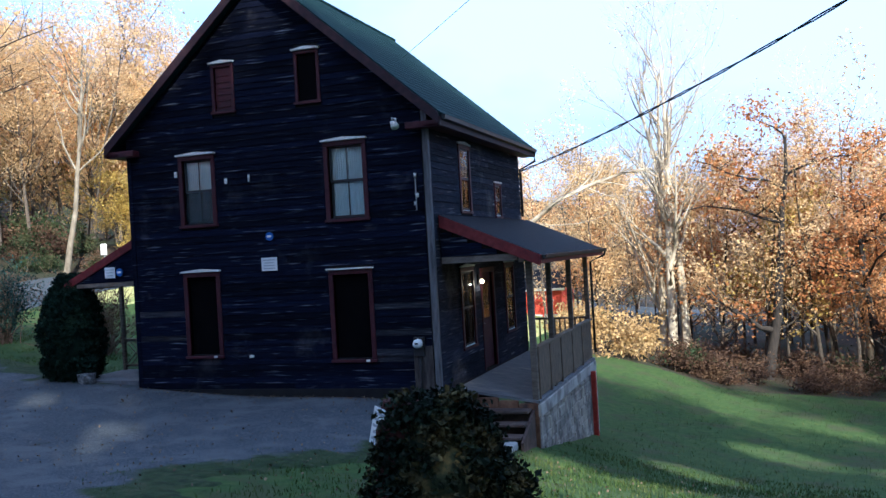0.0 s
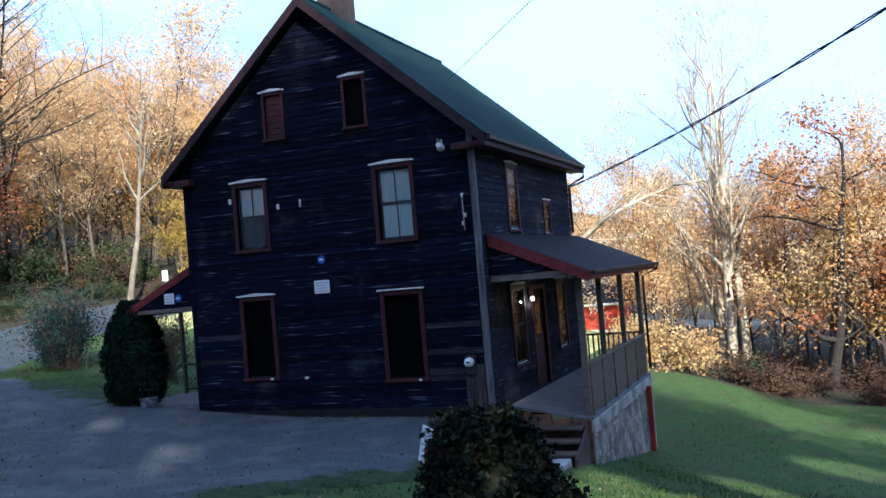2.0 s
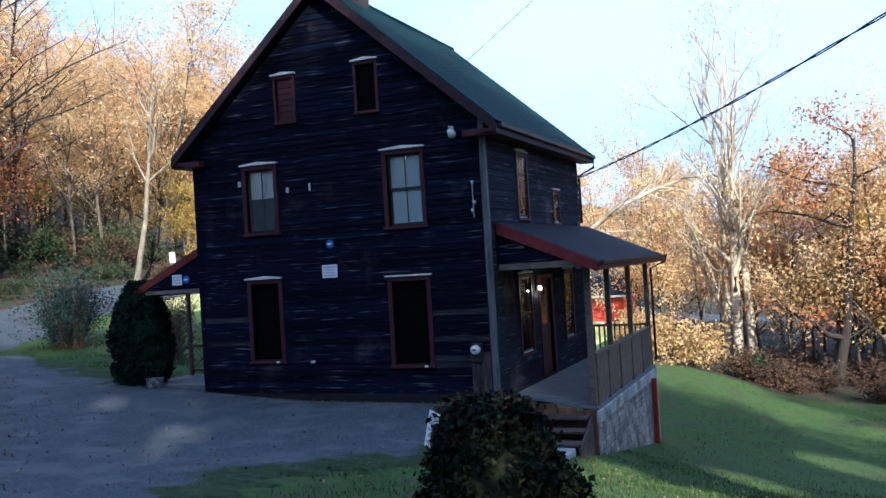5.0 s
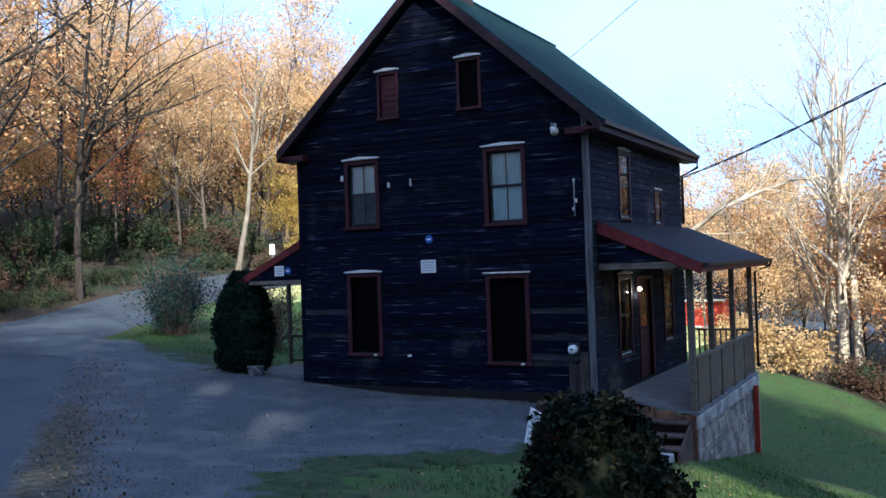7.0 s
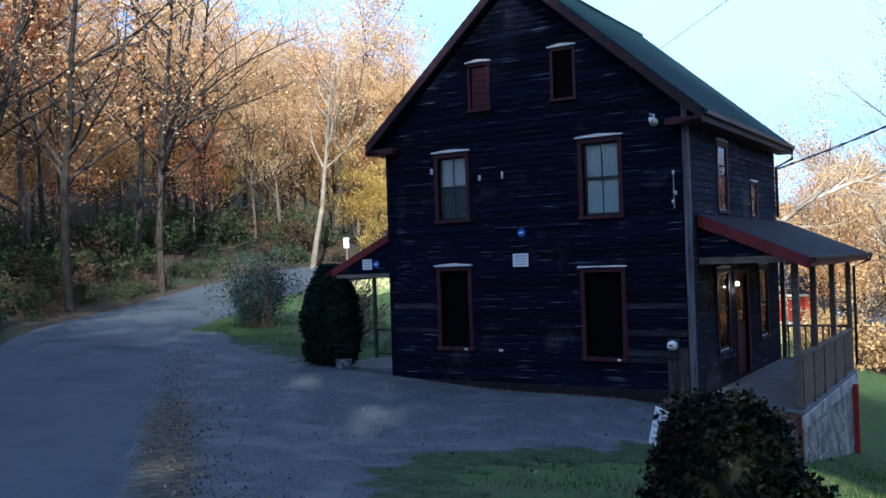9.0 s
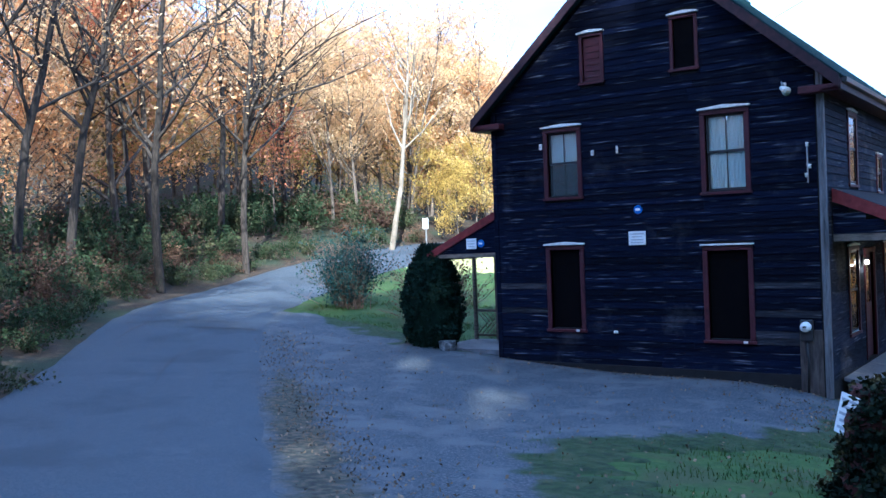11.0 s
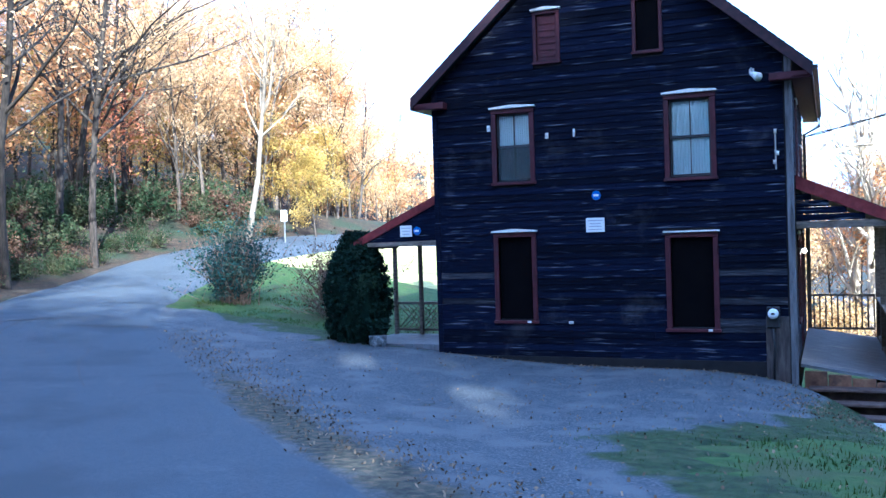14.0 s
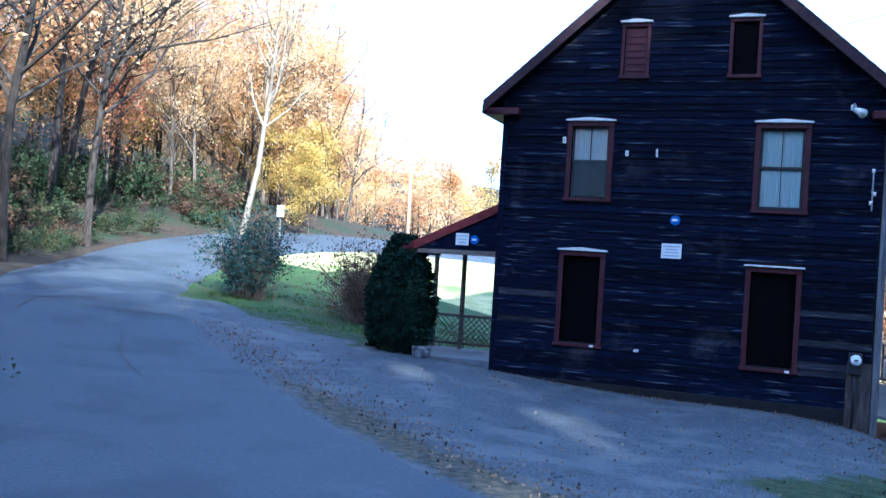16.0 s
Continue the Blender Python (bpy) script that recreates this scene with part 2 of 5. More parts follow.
# darker copy of M_BARK: shade on the lane-side trunks is put into the bark
M_TRUNKBARK = material("shaded_brown_bark", [(0.014, 0.011, 0.010), (0.032, 0.026, 0.022), (0.075, 0.06, 0.048)], scale=6, stretch=(3, 3, 0.5), rough=0.95, bump=0.9, bump_scale=12, vary=0.3)
M_ASHBARK = material("light_grey_bark", [(0.10, 0.082, 0.062), (0.2, 0.17, 0.13), (0.32, 0.28, 0.22)], scale=3, stretch=(1, 1, 0.5), rough=0.9, bump=0.4, vary=0.15)
M_PALEBARK = material("pale_sycamore_bark", [(0.2, 0.16, 0.115), (0.38, 0.32, 0.24), (0.54, 0.47, 0.37)], scale=3, stretch=(1, 1, 0.5), rough=0.9, bump=0.4, vary=0.15)
M_DARKBARK = material("dark_wet_bark", [(0.018, 0.015, 0.015), (0.045, 0.037, 0.032)], scale=6, stretch=(3, 3, 0.5), rough=0.95, bump=0.8, bump_scale=12)
M_GOLD = material("gold_autumn_leaves", [(0.56, 0.36, 0.15), (0.68, 0.48, 0.25), (0.74, 0.57, 0.36)], scale=0.35, rough=0.8, bump=0, vary=0.22, translucent=0.5, spec=0.1)
M_ORANGE = material("orange_autumn_leaves", [(0.50, 0.22, 0.08), (0.62, 0.34, 0.14), (0.68, 0.44, 0.23)], scale=0.35, rough=0.8, bump=0, vary=0.25, translucent=0.5, spec=0.1)
M_YELLOW = material("yellow_autumn_leaves", [(0.30, 0.22, 0.045), (0.48, 0.34, 0.08), (0.54, 0.42, 0.17)], scale=0.8, rough=0.8, bump=0, vary=0.4, translucent=0.45, spec=0.1)
M_GREENLEAF = material("dull_green_leaves", [(0.018, 0.034, 0.016), (0.04, 0.056, 0.027), (0.09, 0.086, 0.042)], scale=1.0, rough=0.85, bump=0, vary=0.4, translucent=0.25, spec=0.08)
M_BROWNLEAF = material("brown_brush_leaves", [(0.036, 0.022, 0.018), (0.08, 0.048, 0.032), (0.15, 0.095, 0.055)], scale=0.8, rough=0.85, bump=0, vary=0.4, translucent=0.25, spec=0.1)
M_RUSSET = material("russet_oak_leaves", [(0.22, 0.08, 0.03), (0.38, 0.16, 0.06), (0.50, 0.25, 0.09)], scale=0.6, rough=0.8, bump=0, vary=0.3, translucent=0.4, spec=0.1)
M_SCARLET = material("scarlet_autumn_leaves", [(0.34, 0.11, 0.06), (0.46, 0.18, 0.09), (0.54, 0.30, 0.14)], scale=0.6, rough=0.8, bump=0, vary=0.35, translucent=0.4, spec=0.1)
# brush colour raised to look sunlit
M_TAN = material("sunlit_tan_brush", [(0.30, 0.19, 0.07), (0.44, 0.30, 0.13), (0.52, 0.38, 0.2)], scale=0.8, rough=0.85, bump=0, vary=0.35, translucent=0.35, spec=0.1)
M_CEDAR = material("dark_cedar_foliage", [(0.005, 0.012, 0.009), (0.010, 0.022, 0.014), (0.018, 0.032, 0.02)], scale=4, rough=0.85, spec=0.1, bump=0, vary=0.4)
M_BLUEBUSH = material("blue_green_shrub", [(0.014, 0.036, 0.036), (0.03, 0.062, 0.058), (0.075, 0.09, 0.055)], scale=2, rough=0.85, bump=0, vary=0.35, translucent=0.2, spec=0.1)
# the ramp's yellow end paints sunlit leaves into the dark ivy
M_IVY = material("dark_ivy_sunlit_flecks", [(0.003, 0.006, 0.005), (0.009, 0.015, 0.008), (0.09, 0.07, 0.025)], scale=2.5, rough=0.7, bump=0, vary=0.6, spec=0.1)
M_TWIG = material("brown_twigs", [(0.10, 0.065, 0.05), (0.20, 0.14, 0.105)], scale=5, rough=0.9, bump=0)
M_SIGN = material("white_sign_face", [(0.6, 0.62, 0.64), (0.72, 0.73, 0.74)], scale=6, rough=0.5, bump=0.02)
M_INK = material("sign_print", [(0.3, 0.32, 0.36), (0.36, 0.38, 0.42)], rough=0.6, bump=0)
M_BLUE = material("blue_badge", [(0.03, 0.09, 0.35), (0.04, 0.12, 0.42)], rough=0.4, bump=0)
M_METERBOARD = material("weathered_brown_board", [(0.02, 0.017, 0.018), (0.045, 0.038, 0.036), (0.09, 0.076, 0.068)], scale=5, stretch=(3, 3, 0.6), rough=0.9, bump=0.4, patch=(0.02, 0.02, 0.025), patch_scale=2.5, patch_at=0.52)
M_POLE = material("sunlit_pole_wood", [(0.28, 0.2, 0.13), (0.42, 0.31, 0.2)], scale=5, stretch=(3, 3, 0.4), rough=0.9)
M_GLASS = glass_material()
M_SCREEN = bpy.data.materials.new("insect_mesh")
M_SCREEN.use_nodes = True
_n, _l = M_SCREEN.node_tree.nodes, M_SCREEN.node_tree.links
_t, _m = _n.new("ShaderNodeBsdfTransparent"), _n.new("ShaderNodeMixShader")
_n["Principled BSDF"].inputs["Base Color"].default_value = (0.02, 0.03, 0.035, 1)
_m.inputs[0].default_value = 0.55
_l.new(_t.outputs[0], _m.inputs[1])
_l.new(_n["Principled BSDF"].outputs[0], _m.inputs[2])
_l.new(_m.outputs[0], _n["Material Output"].inputs["Surface"])
M_TAR = material("black_tar", [(0.012, 0.013, 0.016), (0.03, 0.032, 0.038)], scale=9, rough=0.7)
M_TUB = material("mottled_white_tub", [(0.02, 0.024, 0.026), (0.10, 0.11, 0.12), (0.4, 0.42, 0.45)], scale=11, rough=0.7)
M_LAMP = glow_material("warm_bulb", (1.0, 0.74, 0.40), 1.6)


# ---- mesh helpers ----
def box(bm, x0, x1, y0, y1, z0, z1, m=None):
    v = [bm.verts.new((x, y, z)) for x in (x0, x1) for y in (y0, y1) for z in (z0, z1)]
    if m is not None:
        bmesh.ops.transform(bm, matrix=m, verts=v)
    for f in ((0, 1, 3, 2), (4, 6, 7, 5), (0, 4, 5, 1), (2, 3, 7, 6), (0, 2, 6, 4), (1, 5, 7, 3)):
        bm.faces.new([v[i] for i in f])
    return bm


def prism(bm, pts, axis, a, b):
    """A flat outline, given in the two other axes, drawn from a to b along axis."""
    def at(p, w):
        return {"x": (w, p[0], p[1]), "y": (p[0], w, p[1]), "z": (p[0], p[1], w)}[axis]
    lo, hi = [bm.verts.new(at(p, a)) for p in pts], [bm.verts.new(at(p, b)) for p in pts]
    n = len(pts)
    bm.faces.new(lo[::-1])
    bm.faces.new(hi)
    for i in range(n):
        bm.faces.new((lo[i], lo[(i + 1) % n], hi[(i + 1) % n], hi[i]))
    bmesh.ops.recalc_face_normals(bm, faces=bm.faces)
    return bm


def tube(bm, path, n=8, caps=True):
    """A round tapered tube through (point, radius) pairs."""
    rings = []
    for i, (p, r) in enumerate(path):
        p = Vector(p)
        d = (Vector(path[min(i + 1, len(path) - 1)][0]) - Vector(path[max(i - 1, 0)][0])).normalized()
        u = d.orthogonal().normalized() if abs(d.z) < 0.9 else Vector((1, 0, 0)).cross(d).normalized()
        w = d.cross(u)
        rings.append([bm.verts.new(p + (u * math.cos(6.2832 * k / n) + w * math.sin(6.2832 * k / n)) * r) for k in range(n)])
    for a, b in zip(rings, rings[1:]):
        for k in range(n):
            bm.faces.new((a[k], a[(k + 1) % n], b[(k + 1) % n], b[k]))
    if caps:
        bm.faces.new(rings[0][::-1])
        bm.faces.new(rings[-1])
    return bm


def bevel(bm, w=0.008):
    bmesh.ops.recalc_face_normals(bm, faces=bm.faces)
    bmesh.ops.bevel(bm, geom=list(bm.edges), offset=w, segments=1, affect="EDGES", clamp_overlap=True)
    return bm


def mesh_of(name, bm, mat, smooth=False):
    bmesh.ops.recalc_face_normals(bm, faces=bm.faces)
    me = bpy.data.meshes.new(name)
    bm.to_mesh(me)
    bm.free()
    for m in (mat if isinstance(mat, (list, tuple)) else [mat]):
        me.materials.append(m)
    if smooth:
        me.shade_smooth()
    return me


def part(name, bm, mat, parent=None, label="", smooth=False):
    """One mesh object out of a bmesh, under a thing or a part."""
    ob = new(name, mesh_of(name, bm, mat, smooth))
    if parent:
        ob.parent = parent
    if label:
        ob["label"] = label
    return ob


def raw_mesh(name, verts, faces, mat, smooth=False):
    me = bpy.data.meshes.new(name)
    me.from_pydata(verts, [], faces)
    for m in (mat if isinstance(mat, (list, tuple)) else [mat]):
        me.materials.append(m)
    if smooth:
        me.shade_smooth()
    me.update()
    return me


def B(*a, **k):
    return box(bmesh.new(), *a, **k)


def thing(name, label, category, group="", at=(0, 0, 0)):
    ob = new(name)
    ob.location = at
    ob.empty_display_size = 0.2
    return tagged(ob, label, category, group)


# ---- ground ----
GROUND = [
    (0.5, 0, -0.12), (3.5, 0, -0.32), (6.9, 0, -0.5), (7.9, -0.6, -1.02), (8.5, 0.8, -1.42), (8.6, 6.5, -2.3),
    (-0.4, -5.2, 0.0), (3.0, -8.4, 0.0), (2.6, -3.2, -0.28), (-0.3, -1.9, -0.04), (-4.9, -1.2, 0.34), (-5.7, -3.2, 0.34),
    (-7.3, -1.8, 0.6), (-7.0, 3.6, 0.55), (-3.9, 3.8, 0.2), (-1.4, 0.3, 0.0), (-9.8, -0.6, 0.8), (-12.4, 4.7, 1.02), (-13, 15, 1.9),
    (8.8, -6, -0.35), (12.2, -15.2, 0.6), (5.2, -15.8, 0.4), (11.0, -1.5, -1.4), (9.5, 18, -2.6),
    (14, 18, -3.4), (17, 18, -3.7), (10.7, 18.5, -3.1), (25, 5, -3.0), (25, 30, -3.5), (0, 9, -0.6), (-6, 28, 1.3), (8, 40, -2.6), (22, 42, -3.2),
]
gp = np.array(GROUND)


def tps_kernel(r):
    return np.where(r > 0, r * r * np.log(r + 1e-9), 0.0)


_n = len(gp)
_A = np.zeros((_n + 3, _n + 3))
_A[:_n, :_n] = tps_kernel(np.linalg.norm(gp[:, None, :2] - gp[None, :, :2], axis=-1)) + np.eye(_n) * 0.6
_A[:_n, _n:] = np.c_[np.ones(_n), gp[:, :2]]
_A[_n:, :_n] = _A[:_n, _n:].T
TPS = np.linalg.solve(_A, np.r_[gp[:, 2], 0, 0, 0])


def smoothstep(a, b, x):
    t = np.clip((x - a) / (b - a), 0, 1)
    return t * t * (3 - 2 * t)


LANE = [(34, -24), (22, -19.5), (13, -16.3), (6.5, -13.6), (1.5, -9.6), (-2.6, -5.9), (-6.6, -2.0), (-9.4, 1.6), (-11.6, 6.0), (-12.9, 10.5), (-12.6, 16), (-10.5, 22), (-6, 30), (2, 40), (12, 52)]


def smooth_line(pts, steps=8):
    out, p = [], [Vector(q) for q in pts]
    for i in range(len(p) - 1):
        a, b, c, d = p[max(i - 1, 0)], p[i], p[i + 1], p[min(i + 2, len(p) - 1)]
        for k in range(steps):
            t = k / steps
            out.append(0.5 * ((2 * b) + (c - a) * t + (2 * a - 5 * b + 4 * c - d) * t * t + (3 * b - a - 3 * c + d) * t ** 3))
    return out + [p[-1]]


LANE_PTS = smooth_line([(a, b, 0) for a, b in LANE])
lane_xy = np.array([(p.x, p.y) for p in LANE_PTS])
lane_dir = np.gradient(lane_xy, axis=0)
lane_dir /= np.linalg.norm(lane_dir, axis=1)[:, None]


def lane_distance(x, y):
    """Signed distance from the lane's middle: positive on the house's side."""
    x, y = np.atleast_1d(x), np.atleast_1d(y)
    d = np.stack([x[..., None] - lane_xy[:, 0], y[..., None] - lane_xy[:, 1]], -1)
    k = np.argmin((d ** 2).sum(-1), -1)
    near = np.take_along_axis(d, k[..., None, None], -2)[..., 0, :]
    t = lane_dir[k]
    return t[..., 1] * near[..., 0] - t[..., 0] * near[..., 1]


def ground_z(x, y):
    x, y = np.atleast_1d(np.asarray(x, float)), np.atleast_1d(np.asarray(y, float))
    cx, cy = np.clip(x, -20, 28), np.clip(y, -19, 42)
    r = np.sqrt((cx[..., None] - gp[:, 0]) ** 2 + (cy[..., None] - gp[:, 1]) ** 2)
    z = tps_kernel(r) @ TPS[:_n] + TPS[_n] + TPS[_n + 1] * cx + TPS[_n + 2] * cy
    side = -lane_distance(x, y)
    bank = smoothstep(2.6, 6, side) * 0.9 + smoothstep(5, 45, side) * 9 + smoothstep(40, 140, side) * 4
    bank = bank * (1 - smoothstep(14, 38, y) * smoothstep(-48, -27, x))
    bank = np.where((y > -14) & (x < 5), bank, bank * smoothstep(-30, -14, y) * smoothstep(12, 0, x))
    z = z + bank
    u = x * math.cos(SUN_AZ) + y * math.sin(SUN_AZ)
    z = z + smoothstep(24, 52, u) * 19                       # unseen wooded rise behind the lane, raised to help shade the house
    z = z - smoothstep(30, 90, y) * 1.0
    return z


def gz(x, y):
    return float(ground_z(x, y)[0])


def lines(spans):
    out = []
    for a, b, s in spans:
        out += list(np.arange(a, b, s))
    return np.array(out + [spans[-1][1]])


def build_ground():
    xs = lines([(-1500, -200, 260), (-200, -60, 14), (-60, -22, 2.0), (-22, 22, 0.4), (22, 60, 2.0), (60, 200, 14), (200, 1500, 260)])
    ys = lines([(-1500, -200, 260), (-200, -66, 14), (-66, -20, 2.0), (-20, 26, 0.4), (26, 70, 2.0), (70, 200, 13), (200, 1500, 260)])
    X, Y = np.meshgrid(xs, ys)
    Z = np.concatenate([ground_z(X[i], Y[i])[None] for i in range(len(ys))])
    for i in range(len(ys)):
        for j in range(len(xs)):
            if abs(xs[j]) < 60 and -60 < ys[i] < 70:
                Z[i, j] += 0.028 * noise.noise((xs[j] * 0.7, ys[i] * 0.7, 0)) + 0.012 * noise.noise((xs[j] * 2.3, ys[i] * 2.3, 4))
    # the sheet stays under the house and its porch
    Z = np.where((X > 0.7) & (X < 8.2) & (Y > 0.2) & (Y < 6.8), np.minimum(Z, -0.9), Z)
    verts = np.stack([X, Y, Z], -1).reshape(-1, 3)
    nx = len(xs)
    faces = [(i * nx + j, i * nx + j + 1, (i + 1) * nx + j + 1, (i + 1) * nx + j) for i in range(len(ys) - 1) for j in range(nx - 1)]
    me = raw_mesh("ground", verts.tolist(), faces, [M_GRASSGROUND, M_LITTER, M_MEADOW], True)
    idx = []
    side = np.concatenate([-lane_distance(X[i], Y[i])[None] for i in range(len(ys))])
    for i in range(len(ys) - 1):
        for j in range(nx - 1):
            x, y = xs[j], ys[i]
            w = noise.noise((x * 0.35, y * 0.35, 9)) * 1.2
            woods = (side[i, j] > 2.0 + w * 0.2) or y < -24 or x * 0.47 - y * 0.88 > 26 or y > 18.4 + 0.5 * w + 40 * (-24 < x < 4) or x > 30 or x < -40
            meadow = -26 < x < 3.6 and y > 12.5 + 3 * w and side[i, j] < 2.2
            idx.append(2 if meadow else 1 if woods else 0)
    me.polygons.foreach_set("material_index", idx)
    ob = new("ground", me)
    tagged(ob, "lawn grass running into brown leaf litter under the woods", "ground", kind="structure")


def ribbon(name, left, right, lift, mat, label, cols=8, wobble=0.12, category="road"):
    """A strip of paving between two edge lines, laid on the ground."""
    verts, faces = [], []
    for a, b in zip(left, right):
        a, b = [(p[0] + wobble * noise.noise((p[0] * 1.3, p[1] * 1.3, 2)), p[1] + wobble * noise.noise((p[0] * 1.3, p[1] * 1.3, 7))) for p in (a, b)]
        for k in range(cols + 1):
            t = k / cols
            x, y = a[0] + (b[0] - a[0]) * t, a[1] + (b[1] - a[1]) * t
            verts.append((x, y, gz(x, y) + (0.004 if k in (0, cols) else lift)))
    w = cols + 1
    for i in range(len(left) - 1):
        for k in range(cols):
            faces.append((i * w + k, i * w + k + 1, (i + 1) * w + k + 1, (i + 1) * w + k))
    ob = new(name, raw_mesh(name, verts, faces, mat, True))
    return tagged(ob, label, category, kind="structure")


def densify(pts, step=0.35):
    out = []
    for a, b in zip(pts, pts[1:]):
        n = max(1, int(math.hypot(b[0] - a[0], b[1] - a[1]) / step))
        out += [(a[0] + (b[0] - a[0]) * k / n, a[1] + (b[1] - a[1]) * k / n) for k in range(n)]
    return out + [pts[-1]]


build_ground()
_lane = densify([tuple(p) for p in lane_xy], 0.5)
_lp = np.array(_lane)
_ld = np.gradient(_lp, axis=0)
_ld /= np.linalg.norm(_ld, axis=1)[:, None]
_nl = np.c_[-_ld[:, 1], _ld[:, 0]]
ribbon("road", (_lp - _nl * 1.8).tolist(), (_lp + _nl * 2.0).tolist(), 0.08, M_ROAD, "worn grey asphalt country lane with patched cracks", 12)


def forecourt_material():
    """Gravel that gives way to leafy dirt along the lane and to turf at the lawn."""
    m = M_GRAVEL
    n, l = m.node_tree.nodes, m.node_tree.links
    b = n["Principled BSDF"]
    col = b.inputs["Base Color"].links[0].from_socket
    geo = n.new("ShaderNodeNewGeometry")
    for name, tones, fine in (("strip", ((0.022, 0.022, 0.019), (0.05, 0.05, 0.036), (0.11, 0.085, 0.055)), 9.0), ("lawn", ((0.011, 0.022, 0.007), (0.024, 0.043, 0.011), (0.048, 0.056, 0.024)), 6.0)):
        at = n.new("ShaderNodeAttribute")
        at.attribute_name = name
        nz = n.new("ShaderNodeTexNoise")
        nz.inputs["Scale"].default_value, nz.inputs["Detail"].default_value, nz.inputs["Roughness"].default_value = 2.2, 8.0, 0.75
        l.new(geo.outputs["Position"], nz.inputs["Vector"])
        add = n.new("ShaderNodeMath")
        add.operation = "ADD"
        l.new(at.outputs["Fac"], add.inputs[0])
        l.new(nz.outputs[0], add.inputs[1])
        edge = n.new("ShaderNodeMapRange")
        edge.inputs["From Min"].default_value, edge.inputs["From Max"].default_value = 0.88, 1.12
        l.new(add.outputs[0], edge.inputs[0])
        tz = n.new("ShaderNodeTexNoise")
        tz.inputs["Scale"].default_value, tz.inputs["Detail"].default_value = fine, 7.0
        l.new(geo.outputs["Position"], tz.inputs["Vector"])
        ramp = n.new("ShaderNodeValToRGB")
        el = ramp.color_ramp.elements
        el[0].position, el[1].position = 0.34, 0.68
        el[0].color, el[1].color = rgb(tones[0]), rgb(tones[2])
        el.new(0.5).color = rgb(tones[1])
        l.new(tz.outputs[0], ramp.inputs[0])
        mx = n.new("ShaderNodeMix")
        mx.data_type = "RGBA"
        l.new(edge.outputs[0], mx.inputs[0])
        l.new(col, mx.inputs[6])
        l.new(ramp.outputs[0], mx.inputs[7])
        col = mx.outputs[2]
    l.new(col, b.inputs["Base Color"])
    return m


def gravel_drive():
    edge = [(-5.0, -1.6), (-3.4, -3.0), (-1.5, -4.7), (0.4, -6.3), (2.4, -8.1), (4.2, -9.5), (7.0, -11.3), (10, -13), (10.5, -11.8), (6.6, -8.9), (5.4, -7.3), (5.0, -5.6),
            (5.9, -4.5), (6.9, -3.4), (7.1, -1.6), (6.9, 0.4), (0.55, 0.4), (-2.0, 0.15), (-4.2, 0.7), (-6.6, 1.2)]
    P = np.array(edge)
    Q = np.roll(P, -1, axis=0)
    xs, ys = np.arange(-7.2, 11.2, 0.14), np.arange(-13.6, 1.9, 0.14)
    X, Y = np.meshgrid(xs, ys)
    inside = np.zeros(X.shape, bool)
    dist = np.full(X.shape, 1e9)
    for (ax, ay), (bx, by) in zip(P, Q):
        dx, dy = bx - ax, by - ay
        t = np.clip(((X - ax) * dx + (Y - ay) * dy) / (dx * dx + dy * dy), 0, 1)
        dist = np.minimum(dist, np.hypot(X - ax - t * dx, Y - ay - t * dy))
        if dy:
            inside ^= ((ay > Y) != (by > Y)) & (X < ax + (Y - ay) * dx / dy)
    d = np.where(inside, dist, -dist)
    Z = np.array([ground_z(X[i], Y[i]) for i in range(len(ys))])
    for i in range(len(ys)):
        for k in range(len(xs)):
            d[i, k] += 0.45 * noise.noise((X[i, k] * 0.9, Y[i, k] * 0.9, 4)) + 0.55 * noise.noise((X[i, k] * 2.6, Y[i, k] * 2.6, 9))
    Z = Z + np.clip((d + 0.95) * 0.3, -0.08, 0.034)
    keep, verts, faces, lawn, strip = {}, [], [], [], []
    lane = np.array([lane_distance(X[i], Y[i]) for i in range(len(ys))])

    def vert(i, k):
        if (i, k) not in keep:
            keep[(i, k)] = len(verts)
            verts.append((X[i, k], Y[i, k], Z[i, k]))
            lawn.append(float(np.clip(0.5 - d[i, k] * 0.75, 0, 1)) if lane[i, k] > 3.0 else 0.0)
            along = float(smoothstep(-4.5, 1.0, X[i, k]))
            strip.append(along * float(np.clip(1.15 - abs(lane[i, k] - 2.0 - 0.1 * along) / (0.3 + 0.45 * along), 0, 1)) * 0.72)
        return keep[(i, k)]
    for i in range(len(ys) - 1):
        for k in range(len(xs) - 1):
            if d[i:i + 2, k:k + 2].max() > -1.3:
                faces.append((vert(i, k), vert(i, k + 1), vert(i + 1, k + 1), vert(i + 1, k)))
    me = raw_mesh("gravel_drive", verts, faces, forecourt_material(), True)
    for name, values in (("lawn", lawn), ("strip", strip)):
        me.attributes.new(name, "FLOAT", "POINT").data.foreach_set("value", values)
    tagged(new("gravel_drive", me), "grey gravel forecourt with scattered leaves and grassy edges", "driveway", kind="structure")


gravel_drive()


